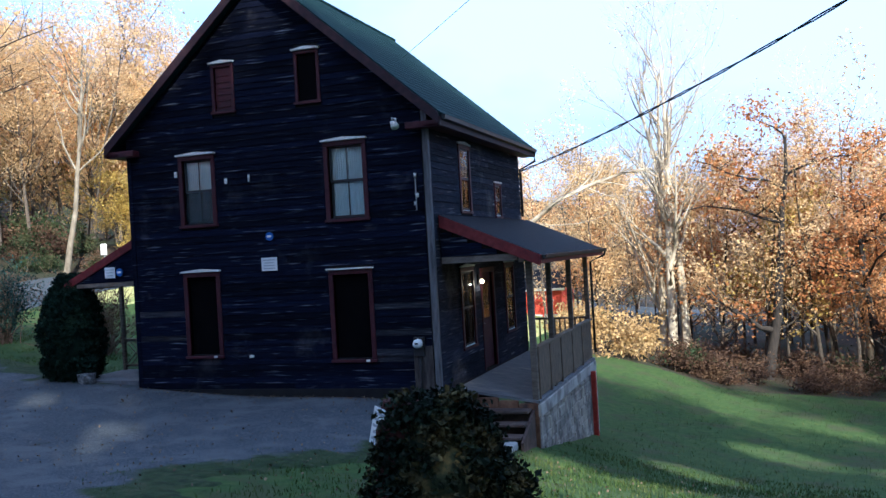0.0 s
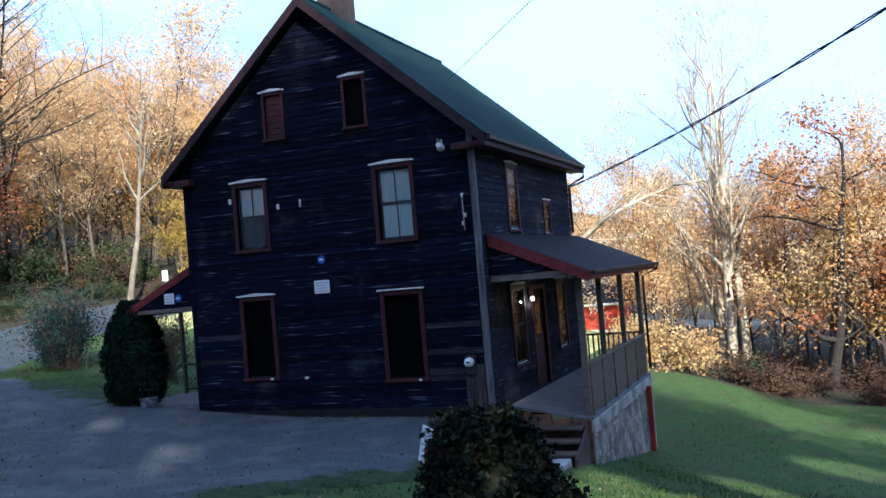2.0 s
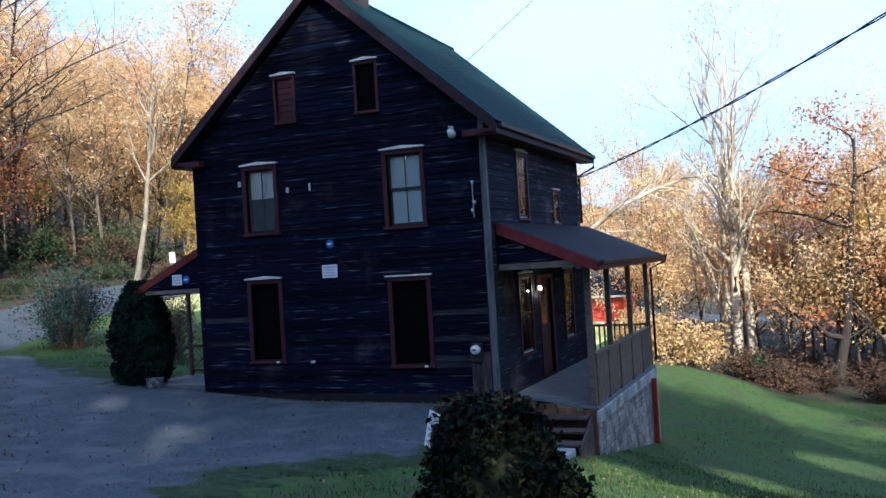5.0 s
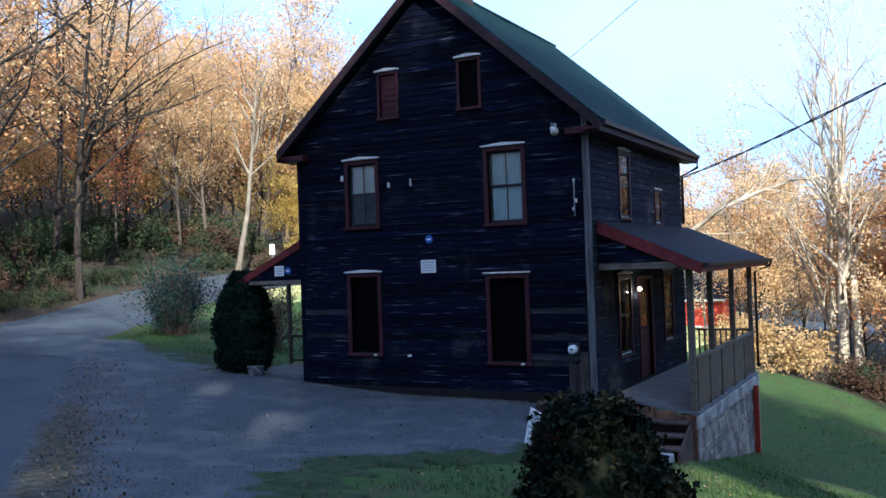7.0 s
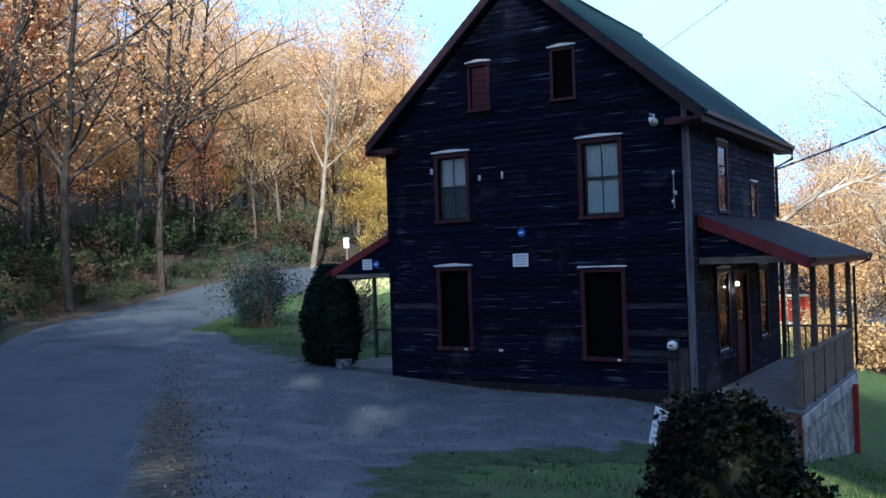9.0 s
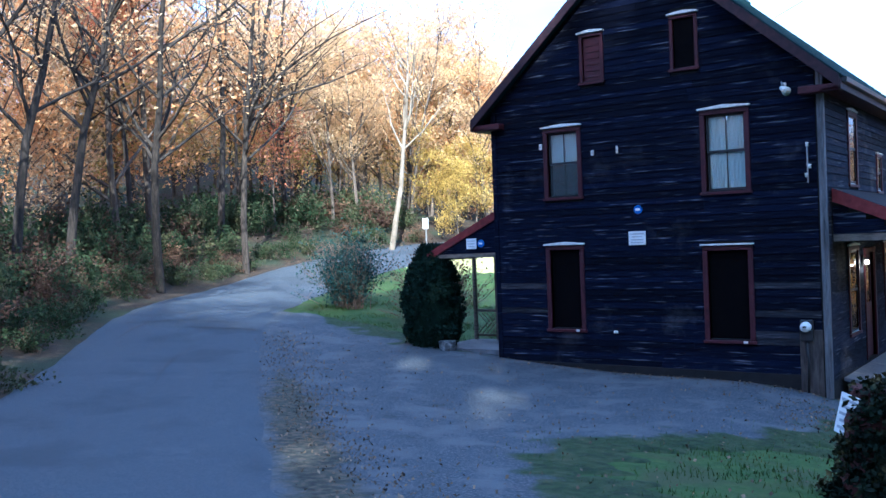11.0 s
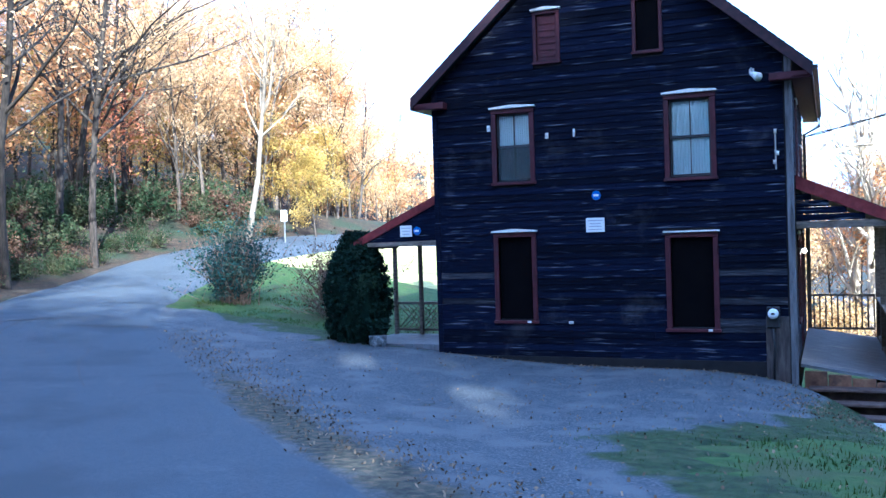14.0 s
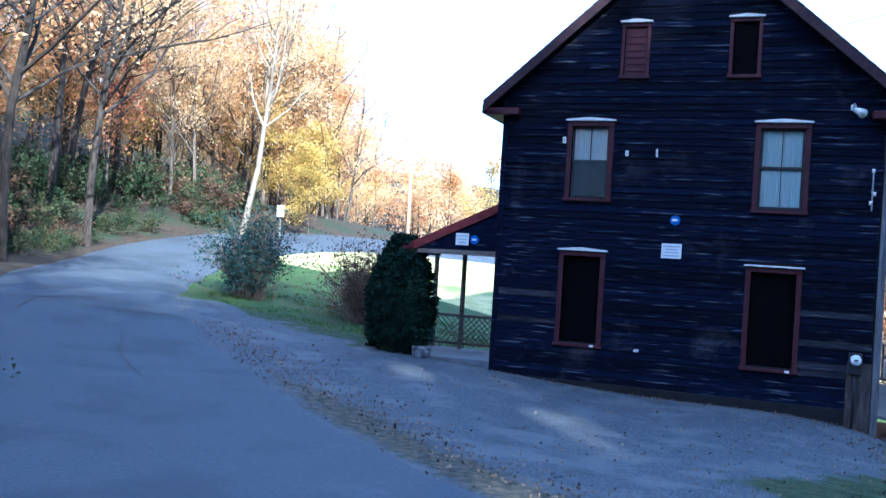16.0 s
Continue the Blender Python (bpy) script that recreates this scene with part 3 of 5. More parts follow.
def tar_seam(pts, w):
    verts, faces = [], []
    q = densify(pts, 0.15)
    for i, (x, y) in enumerate(q):
        a, b = q[max(i - 1, 0)], q[min(i + 1, len(q) - 1)]
        d = Vector((b[0] - a[0], b[1] - a[1])).normalized()
        ww = w * (0.6 + 0.7 * abs(noise.noise((x * 2, y * 2, 1)))) * (0.3 if i in (0, len(q) - 1) else 1)
        jx = 0.05 * noise.noise((x * 1.5, y * 1.5, 5))
        for s in (-1, 1):
            px, py = x - d.y * ww * s + jx, y + d.x * ww * s
            verts.append((px, py, gz(px, py) + 0.0855))
    for i in range(len(q) - 1):
        faces.append((2 * i, 2 * i + 1, 2 * i + 3, 2 * i + 2))
    ob = new("tar_seam", raw_mesh("tar_seam", verts, faces, M_TAR))
    tagged(ob, "black tar seam across the patched lane", "road repair", kind="structure")


tar_seam([(-6.4, -2.1), (-5.7, -1.55), (-5.1, -1.25)], 0.05)
tar_seam([(-7.9, -2.9), (-7.4, -2.0), (-7.0, -1.4)], 0.035)
tar_seam([(-6.6, -3.9), (-7.2, -3.0), (-7.6, -2.3)], 0.02)
tar_seam([(-2.0, -6.4), (-3.6, -4.9), (-4.6, -3.6)], 0.014)
tar_seam([(-8.6, 1.0), (-7.8, 1.5), (-7.4, 1.9)], 0.04)
tar_seam([(-4.6, -5.0), (-5.2, -4.0), (-5.0, -3.1)], 0.010)


# ---- the house ----
X0, X1, YB, XM = 0.56, 6.85, 6.62, 3.69          # front corners, depth, ridge line
EAVE, APEX = 4.87, 7.66
house = thing("house", "black weathered clapboard house with red trim and green roof", "house")


def roof_line(x):
    return APEX - abs(x - XM) * (APEX - EAVE) / (X1 - XM)


def wall_panel(name, span, base, top, holes, place, thick=0.16):
    """A wall with openings cut through it. place(u, w, z) gives the world point; holes: (u0, u1, z0, z1)."""
    bm = bmesh.new()
    cuts = sorted({span[0], span[1], *([XM] if top is roof_line else []), *[h[0] for h in holes], *[h[1] for h in holes]})
    for a, b in zip(cuts, cuts[1:]):
        mid = (a + b) / 2
        zs = [base] + sorted(z for h in holes if h[0] < mid < h[1] for z in (h[2], h[3])) + [None]
        for k in range(0, len(zs), 2):
            lo, hi = zs[k], zs[k + 1]
            za, zb = (top(a), top(b)) if hi is None else (hi, hi)
            v = [bm.verts.new(place(u, w, z)) for w in (0, thick) for u, z in ((a, lo), (b, lo), (b, zb), (a, za))]
            for f in ((0, 1, 2, 3), (7, 6, 5, 4), (0, 4, 5, 1), (1, 5, 6, 2), (2, 6, 7, 3), (3, 7, 4, 0)):
                bm.faces.new([v[i] for i in f])
    bmesh.ops.remove_doubles(bm, verts=bm.verts, dist=0.0005)
    return part(name, bm, M_SHEATH, house)


FRONT_HOLES = [(1.80, 2.44, 3.07, 4.30), (4.92, 5.60, 2.99, 4.30), (1.78, 2.42, 0.54, 2.04), (4.89, 5.59, 0.42, 1.95), (2.62, 2.99, 5.2, 6.02), (4.40, 4.79, 5.2, 6.06)]
SIDE_HOLES = [(1.80, 2.38, 3.06, 4.26), (4.28, 4.72, 3.0, 3.66), (1.50, 2.20, 0.42, 1.85), (2.85, 3.70, -0.22, 1.78), (4.75, 5.40, 0.42, 1.85)]
wall_front = wall_panel("wall", (X0, X1), -0.6, roof_line, FRONT_HOLES, lambda u, w, z: (u, w, z))
wall_right = wall_panel("wall", (0.17, YB), -0.9, lambda u: EAVE, SIDE_HOLES, lambda u, w, z: (X1 - w, u, z))
wall_panel("wall", (0.17, YB), -0.6, lambda u: EAVE, [], lambda u, w, z: (X0 + w, u, z))
wall_panel("wall", (X0 + 0.16, X1 - 0.16), -0.9, lambda u: roof_line(u) - 0.03, [], lambda u, w, z: (u, YB - w, z))

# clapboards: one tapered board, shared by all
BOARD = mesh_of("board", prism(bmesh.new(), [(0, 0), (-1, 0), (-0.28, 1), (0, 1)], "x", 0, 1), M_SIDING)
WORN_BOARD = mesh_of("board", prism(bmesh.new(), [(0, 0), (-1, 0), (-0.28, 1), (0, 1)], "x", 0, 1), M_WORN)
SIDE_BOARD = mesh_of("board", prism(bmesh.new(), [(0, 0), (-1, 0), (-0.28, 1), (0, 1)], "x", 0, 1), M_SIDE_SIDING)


def boards(wall, span, base, top, holes, place, seed, height=0.118, mesh=BOARD):
    rnd = random.Random(seed)
    z = base
    while z < top[1]:
        h = height
        if callable(top[0]):
            k = (top[0](z + h))
            u0, u1 = max(span[0], k[0]), min(span[1], k[1])
        else:
            u0, u1 = span
        if u1 - u0 > 0.15:
            gaps = sorted((a, b) for a, b, c, d in holes if c - 0.10 < z + h / 2 < d + 0.13)
            runs, u = [], u0
            for a, b in gaps:
                a, b = a - 0.06, b + 0.06
                if a > u:
                    runs.append((u, a))
                u = max(u, b)
            if u < u1:
                runs.append((u, u1))
            for a, b in runs:
                cut = [a, b]
                if b - a > 2.6:
                    cut.insert(1, a + (b - a) * rnd.uniform(0.3, 0.7))
                for p, q in zip(cut, cut[1:]):
                    bare = 0 if q - p > 1.6 else 0.5 if q < 1.8 and z < 1.3 else 0.35 if p > 5.4 and z < 1.5 else 0.03
                    ob = new("board", WORN_BOARD if mesh is BOARD and rnd.random() < bare else mesh)
                    sag = rnd.uniform(-0.006, 0.006)
                    ob.matrix_world = place(p, z + rnd.uniform(-0.004, 0.004), q - p - 0.004, 0.020 + rnd.uniform(0, 0.006), h + 0.012, sag / max(q - p, 0.3))
                    ob.parent = wall
        z += h


def front_place(u, z, length, depth, h, tilt):
    return Matrix.Translation((u, 0, z)) @ Matrix.Rotation(-tilt, 4, "Y") @ Matrix.Diagonal((length, depth, h, 1))


def right_place(u, z, length, depth, h, tilt):
    return Matrix.Translation((X1, u, z)) @ Matrix.Rotation(math.pi / 2, 4, "Z") @ Matrix.Rotation(-tilt, 4, "Y") @ Matrix.Diagonal((length, depth, h, 1))


def gable_span(z):
    w = (X1 - XM) * (APEX - z) / (APEX - EAVE)
    return (XM - w + 0.02, XM + w - 0.02)


def corner_boards():
    for x0, x1, y0, y1 in ((X1 - 0.012, X1 + 0.034, -0.036, 0.055), (X1 - 0.075, X1 - 0.0135, -0.036, -0.001)):
        part("corner_board", bevel(B(x0, x1, y0, y1, -0.5, EAVE - 0.02)), M_TRIM, house, "weathered grey corner board")
    part("corner_board", bevel(B(X0 - 0.03, X0 + 0.07, -0.034, -0.001, -0.15, EAVE - 0.02)), M_SIDING, house)
    part("skirt_board", bevel(B(X0, X1 - 0.11, -0.035, -0.001, -0.5, -0.13)), M_SHEATH, house)


corner_boards()


def roof():
    t, over = 0.10, 0.34
    k = (APEX - EAVE) / (X1 - XM)
    for s, name in ((-1, "roof_slope"), (1, "roof_slope")):
        w = (X1 - XM) + over if s > 0 else (XM - X0) + over
        pts = [(XM, APEX + 0.02), (XM + s * w, APEX - k * w + 0.02), (XM + s * w, APEX - k * w + 0.02 + t), (XM, APEX + 0.02 + t)]
        part(name, prism(bmesh.new(), pts, "y", -0.26, YB + 0.25), M_ROOF, house, "dark green shingled roof slope")
        # courses of shingle edges
        n = 26
        bm = bmesh.new()
        for i in range(n):
            a, b = w * i / n, w * (i + 1) / n + 0.03
            za, zb = APEX - k * a + 0.02 + t, APEX - k * b + 0.02 + t
            prism(bm, [(XM + s * a, za + 0.002), (XM + s * b, zb + 0.002), (XM + s * b, zb + 0.016), (XM + s * a, za + 0.004)], "y", -0.265, YB + 0.255)
        part("shingle_course", bm, M_ROOF, house)
        for y0, y1 in ((-0.30, -0.262), (YB + 0.256, YB + 0.29)):
            rp = [(XM, APEX + t), (XM + s * w, APEX - k * w + t), (XM + s * w, APEX - k * w - 0.10), (XM, APEX - 0.10)]
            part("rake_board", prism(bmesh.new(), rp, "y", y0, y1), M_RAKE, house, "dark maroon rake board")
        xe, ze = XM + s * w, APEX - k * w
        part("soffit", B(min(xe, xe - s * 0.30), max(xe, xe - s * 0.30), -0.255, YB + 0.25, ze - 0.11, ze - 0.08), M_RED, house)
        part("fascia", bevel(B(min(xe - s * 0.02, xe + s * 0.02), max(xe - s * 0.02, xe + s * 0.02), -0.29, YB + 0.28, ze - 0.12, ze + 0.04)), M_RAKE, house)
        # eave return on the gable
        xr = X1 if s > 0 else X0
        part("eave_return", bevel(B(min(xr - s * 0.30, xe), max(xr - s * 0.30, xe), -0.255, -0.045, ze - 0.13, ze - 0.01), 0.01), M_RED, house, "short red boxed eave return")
    bm = tube(bmesh.new(), [((XM, -0.27, APEX + 0.13), 0.05), ((XM, YB + 0.26, APEX + 0.13), 0.05)], 8)
    part("ridge_cap", bm, M_ROOF, house)
    xe, ze = XM + (X1 - XM) + over, APEX - k * ((X1 - XM) + over)
    bm = bmesh.new()
    prism(bm, [(xe + 0.01, ze + 0.07), (xe + 0.10, ze + 0.07), (xe + 0.09, ze), (xe + 0.03, ze - 0.02)], "y", -0.2, YB + 0.27)
    part("gutter", bm, M_BLACKMETAL, house, "dark metal eave gutter")
    bm = tube(bmesh.new(), [((xe + 0.05, YB + 0.2, ze), 0.035), ((xe + 0.04, YB + 0.2, ze - 0.22), 0.035), ((X1 + 0.06, YB - 0.04, ze - 0.42), 0.035), ((X1 + 0.06, YB - 0.04, 3.0), 0.035)], 8)
    part("downpipe", bm, M_BLACKMETAL, house, "curved dark downpipe", True)
    ch = part("chimney", bevel(B(XM - 0.28, XM + 0.28, 1.0, 1.6, APEX - 0.4, APEX + 0.95), 0.015), M_BRICK, house, "squat old brick chimney")
    part("chimney_cap", bevel(B(XM - 0.33, XM + 0.33, 0.95, 1.65, APEX + 0.951, APEX + 1.03), 0.01), M_BRICK, ch)


roof()


def window(u0, u1, z0, z1, place, kind, casing=0.085, peak=0.035, glazed=True, screen=False):
    """A cased opening: place(u, w, z) with w outwards. kind: sash, dark, shutter."""
    def pbox(a, b, w0, w1, c, d, bv=0.006):
        bm = B(a, b, w0, w1, c, d)
        for v in bm.verts:
            v.co = place(*v.co)
        return bevel(bm, bv)
    fr = bmesh.new()
    for a, b, c, d in ((u0 - casing, u0, z0 - 0.02, z1), (u1, u1 + casing, z0 - 0.02, z1), (u0 - casing, u1 + casing, z1 + 0.001, z1 + casing * 1.05)):
        box(fr, a, b, -0.12, 0.038, c, d)
    for v in fr.verts:
        v.co = place(*v.co)
    win = part("window", bevel(fr, 0.006), M_RED, house, {"sash": "red-cased sash window with white curtains", "dark": "red-cased opening closed with a black panel", "shutter": "small red gable window filled with a flat panel"}[kind])
    hd = bmesh.new()
    m, zt = (u0 + u1) / 2, z1 + casing * 1.05
    prism(hd, [(u0 - casing - 0.03, zt + 0.002), (u1 + casing + 0.03, zt + 0.002), (u1 + casing + 0.03, zt + 0.03), (m, zt + 0.03 + peak), (u0 - casing - 0.03, zt + 0.03)], "y", -0.01, 0.085)
    for v in hd.verts:
        v.co = place(*v.co)
    part("header", bevel(hd, 0.004), M_WHITE, win, "flaking white drip cap")
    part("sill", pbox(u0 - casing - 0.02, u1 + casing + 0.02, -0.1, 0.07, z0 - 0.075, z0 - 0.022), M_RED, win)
    if kind == "sash":
        zm = (z0 + z1) / 2
        for c, d, w in ((zm + 0.001, z1, -0.055), (z0, zm + 0.03, -0.085)):
            s = bmesh.new()
            for a, b, e, f in ((u0, u0 + 0.035, c, d), (u1 - 0.035, u1, c, d), (u0 + 0.035, u1 - 0.035, d - 0.035, d), (u0 + 0.035, u1 - 0.035, c, c + 0.04), ((u0 + u1) / 2 - 0.006, (u0 + u1) / 2 + 0.006, c + 0.04, d - 0.035)):
                box(s, a, b, w - 0.025, w, e, f)
            for v in s.verts:
                v.co = place(*v.co)
            sash = part("sash", s, M_SASH, win, "dark painted sash")
            for a, b in ((u0 + 0.036, (u0 + u1) / 2 - 0.010), ((u0 + u1) / 2 + 0.010, u1 - 0.036)):
                pane = part("pane", pbox(a, b, w - 0.014, w - 0.010, c + 0.041, d - 0.036, 0.0005), M_GLASS, sash)
                pane.visible_shadow = False
        if screen:
            sc = part("insect_screen", pbox(u0 + 0.01, u1 - 0.01, -0.040, -0.037, z0 + 0.005, zm, 0.0005), M_SCREEN, win, "grey insect screen")
            sc.visible_shadow = False
        cur = bmesh.new()
        n = 36
        for half in (0, 1):
            a, b = (u0 - 0.02, (u0 + u1) / 2 - 0.004) if half == 0 else ((u0 + u1) / 2 + 0.004, u1 + 0.02)
            rows = []
            for zz in (z0 - 0.03, z1 + 0.03):
                rows.append([cur.verts.new(place(a + (b - a) * i / n, -0.125 + 0.006 * math.sin(i * 1.4 + half), zz)) for i in range(n + 1)])
            for i in range(n):
                cur.faces.new((rows[0][i], rows[0][i + 1], rows[1][i + 1], rows[1][i]))
        part("curtain", cur, M_CURTAIN, win, "white gathered curtain")
    elif kind == "dark":
        part("panel", pbox(u0 + 0.002, u1 - 0.002, -0.09, -0.06, z0 - 0.01, z1 - 0.002), M_DARK, win, "black panel")
        part("latch", pbox(u1 - 0.10, u1 - 0.03, 0.071, 0.09, z0 - 0.06, z0 - 0.02, 0.004), M_WHITE, win, "small white bracket")
    else:
        # without slats, a black panel stands in for the window's unlit inside
        sh = M_RED if glazed else M_DARK
        part("panel", pbox(u0 + 0.002, u1 - 0.002, -0.05, -0.02, z0 - 0.01, z1 - 0.002), sh, win)
        if glazed:
            for i in range(6):
                zz = z0 + 0.06 + (z1 - z0 - 0.12) * i / 6
                part("slat", pbox(u0 + 0.05, u1 - 0.05, -0.019, -0.004, zz, zz + 0.03, 0.003), M_RED, win)
    return win


def on_front(u, w, z):
    return (u, -w, z)


def on_right(u, w, z):
    return (X1 + (0.026 + 0.35 * w if w > 0 else 0.026 + 0.2 * w), u, z)


window(*FRONT_HOLES[0], on_front, "sash", screen=True)
window(*FRONT_HOLES[1], on_front, "sash")
window(*FRONT_HOLES[2], on_front, "dark")
window(*FRONT_HOLES[3], on_front, "dark", peak=0.0)
window(*FRONT_HOLES[4], on_front, "shutter", casing=0.06)
window(*FRONT_HOLES[5], on_front, "shutter", casing=0.06, glazed=False)
window(*SIDE_HOLES[0], on_right, "sash")
window(*SIDE_HOLES[1], on_right, "sash", casing=0.05, peak=0.0)
window(*SIDE_HOLES[2], on_right, "sash")
window(*SIDE_HOLES[4], on_right, "sash")


def side_door():
    u0, u1, z0, z1 = SIDE_HOLES[3]
    fr = bmesh.new()
    for a, b, c, d in ((u0 - 0.09, u0, z0, z1), (u1, u1 + 0.09, z0, z1), (u0 - 0.09, u1 + 0.09, z1 + 0.001, z1 + 0.1)):
        box(fr, X1 - 0.12, X1 + 0.035, a, b, c, d)
    door = part("door", bevel(fr, 0.005), M_RED, house, "red panelled porch door in a red frame")
    part("leaf", bevel(B(X1 - 0.08, X1 - 0.04, u0 + 0.004, u1 - 0.004, z0 + 0.01, z1 - 0.004)), M_RED, door)
    part("door_glass", bevel(B(X1 - 0.039, X1 - 0.03, u0 + 0.14, u1 - 0.14, z0 + 1.05, z1 - 0.18), 0.002), M_GLASS, door)
    for c, d in ((z0 + 0.15, z0 + 0.5), (z0 + 0.58, z0 + 0.95)):
        part("door_panel", bevel(B(X1 - 0.039, X1 - 0.028, u0 + 0.14, u1 - 0.14, c, d)), M_RED, door)
    part("knob", tube(bmesh.new(), [((X1 - 0.04, u0 + 0.08, z0 + 0.95), 0.025), ((X1 + 0.01, u0 + 0.08, z0 + 0.95), 0.03)], 10), M_METAL, door, "dull metal knob", True)


side_door()


# ---- the porch on the long side ----
PX, PY0, PY1 = 8.42, 0.75, 6.75       # outer edge, front and back of the floor
FL_IN, FL_OUT = -0.26, -0.50
porch = thing("porch", "open wooden side porch with sloping dark roof on a stone wall", "porch")


def build_porch():
    n = 22
    for i in range(n):
        a, b = PY0 + (PY1 - PY0) * i / n, PY0 + (PY1 - PY0) * (i + 1) / n - 0.008
        part("floor_board", prism(bmesh.new(), [(X1 + 0.04, FL_IN - 0.05), (PX + 0.03, FL_OUT - 0.05), (PX + 0.03, FL_OUT), (X1 + 0.04, FL_IN)], "y", a, b), M_DECK, porch)
    # roof
    ry0, ry1, rx = 0.30, 7.1, 8.70
    zt, zo = 2.86, 2.06
    part("porch_roof", prism(bmesh.new(), [(X1 + 0.04, zt), (rx, zo), (rx, zo + 0.07), (X1 + 0.04, zt + 0.07)], "y", ry0, ry1), M_ROOF2, porch, "black rolled roofing")
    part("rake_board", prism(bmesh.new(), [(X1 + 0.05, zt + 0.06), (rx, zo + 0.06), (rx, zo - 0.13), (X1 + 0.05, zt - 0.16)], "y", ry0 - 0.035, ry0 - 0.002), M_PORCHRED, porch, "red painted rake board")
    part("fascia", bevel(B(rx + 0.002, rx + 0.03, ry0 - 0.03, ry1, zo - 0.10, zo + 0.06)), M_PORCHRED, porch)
    part("gutter", prism(bmesh.new(), [(rx + 0.032, zo + 0.06), (rx + 0.12, zo + 0.06), (rx + 0.11, zo), (rx + 0.05, zo - 0.02)], "y", ry0, ry1 + 0.05), M_BLACKMETAL, porch)
    part("downspout", tube(bmesh.new(), [((rx + 0.08, ry1, zo), 0.03), ((rx + 0.06, ry1, zo - 0.10), 0.03), ((PX + 0.02, ry1 - 0.2, zo - 0.25), 0.03), ((PX + 0.02, ry1 - 0.2, -0.4), 0.03)], 8), M_BLACKMETAL, porch, "", True)
    for i in range(9):
        y = ry0 + 0.25 + i * 0.8
        part("rafter", prism(bmesh.new(), [(X1 + 0.05, zt - 0.11), (rx - 0.02, zo - 0.09), (rx - 0.02, zo - 0.005), (X1 + 0.05, zt - 0.005)], "y", y, y + 0.05), M_WOOD, porch)
    part("beam", bevel(B(PX - 0.12, PX - 0.02, ry0 + 0.05, ry1 - 0.1, zo - 0.06, zo + 0.075)), M_WOOD, porch)
    part("tie_beam", bevel(B(X1 + 0.04, PX - 0.13, ry0 + 0.02, ry0 + 0.09, zo - 0.02, zo + 0.10)), M_WOOD, porch, "pale weathered tie beam")
    # gable infill boards above the tie beam
    for i in range(6):
        z = zo + 0.105 + i * 0.115
        xe = X1 + 0.05 + (rx - X1) * (zt - 0.14 - z - 0.11) / (zt - zo)
        if xe - X1 > 0.2:
            part("infill_board", bevel(B(X1 + 0.042, xe, ry0 + 0.005, ry0 + 0.03, z, z + 0.108), 0.004), M_SIDING, porch)
    for y, t in ((0.85, 0.11), (2.45, 0.10), (4.5, 0.10), (6.6, 0.10)):
        part("post", bevel(B(PX - 0.06 - t / 2, PX - 0.06 + t / 2, y - t / 2, y + t / 2, FL_OUT, zo - 0.062), 0.008), M_WOOD, porch, "weathered square post")
    # long rail closed with upright boards
    part("top_rail", bevel(B(PX - 0.11, PX + 0.02, 0.915, PY1 - 0.05, 0.40, 0.45)), M_RAILWOOD, porch)
    part("bottom_rail", bevel(B(PX - 0.09, PX - 0.02, 0.915, PY1 - 0.05, FL_OUT + 0.03, FL_OUT + 0.09)), M_RAILWOOD, porch)
    y, bays = 0.93, (1.0, 1.05, 1.2, 1.15, 1.3)
    for k, w in enumerate(bays):
        part("rail_panel", bevel(B(PX - 0.030, PX - 0.008, y + 0.062, y + w - 0.002, FL_OUT + 0.09, 0.398), 0.004), M_RAILWOOD, porch, "weathered board panel")
        part("rail_upright", bevel(B(PX - 0.045, PX + 0.012, y, y + 0.06, FL_OUT + 0.005, 0.399), 0.005), M_RAILWOOD, porch)
        y += w
    # open balusters at the back
    part("top_rail", bevel(B(X1 + 0.06, PX - 0.12, PY1 - 0.10, PY1 - 0.03, 0.46, 0.51)), M_WOOD, porch)
    part("bottom_rail", bevel(B(X1 + 0.06, PX - 0.12, PY1 - 0.09, PY1 - 0.04, -0.30, -0.25)), M_WOOD, porch)
    for i in range(11):
        x = X1 + 0.16 + i * 0.125
        part("baluster", B(x, x + 0.035, PY1 - 0.085, PY1 - 0.045, -0.249, 0.459), M_WOOD, porch)
    part("back_post", bevel(B(X1 + 0.04, X1 + 0.13, PY1 - 0.11, PY1 - 0.02, FL_IN, zt - 0.12)), M_WOOD, porch)
    # stone wall under the floor, with a red post at its far end
    rnd = random.Random(11)
    core = part("stone_wall", B(PX - 0.30, PX + 0.004, PY0 + 0.01, PY1, -3.0, FL_OUT - 0.052), M_STONE, porch, "limewashed rubble stone wall")
    part("wall_cap", bevel(B(PX - 0.28, PX + 0.045, PY0 - 0.005, PY1 + 0.03, FL_OUT - 0.30, FL_OUT - 0.053), 0.02), M_CAP, porch, "pale limewashed wall cap")
    part("end_pier", bevel(B(PX - 0.10, PX + 0.042, PY1 - 0.5, PY1 + 0.03, -3.0, FL_OUT - 0.302), 0.02), M_CAP, porch, "pale limewashed end pier")
    z = -2.9
    while z < FL_OUT - 0.36:
        h = min(rnd.uniform(0.16, 0.26), FL_OUT - 0.304 - z)
        y = PY0
        while y < PY1 - 0.52:
            w = min(rnd.uniform(0.16, 0.62), PY1 - 0.505 - y)
            if w > 0.06:
                bm = B(PX - 0.06, PX + 0.014 + rnd.uniform(-0.008, 0.014), y + 0.002, y + w - 0.002, z + 0.002, z + h - 0.002)
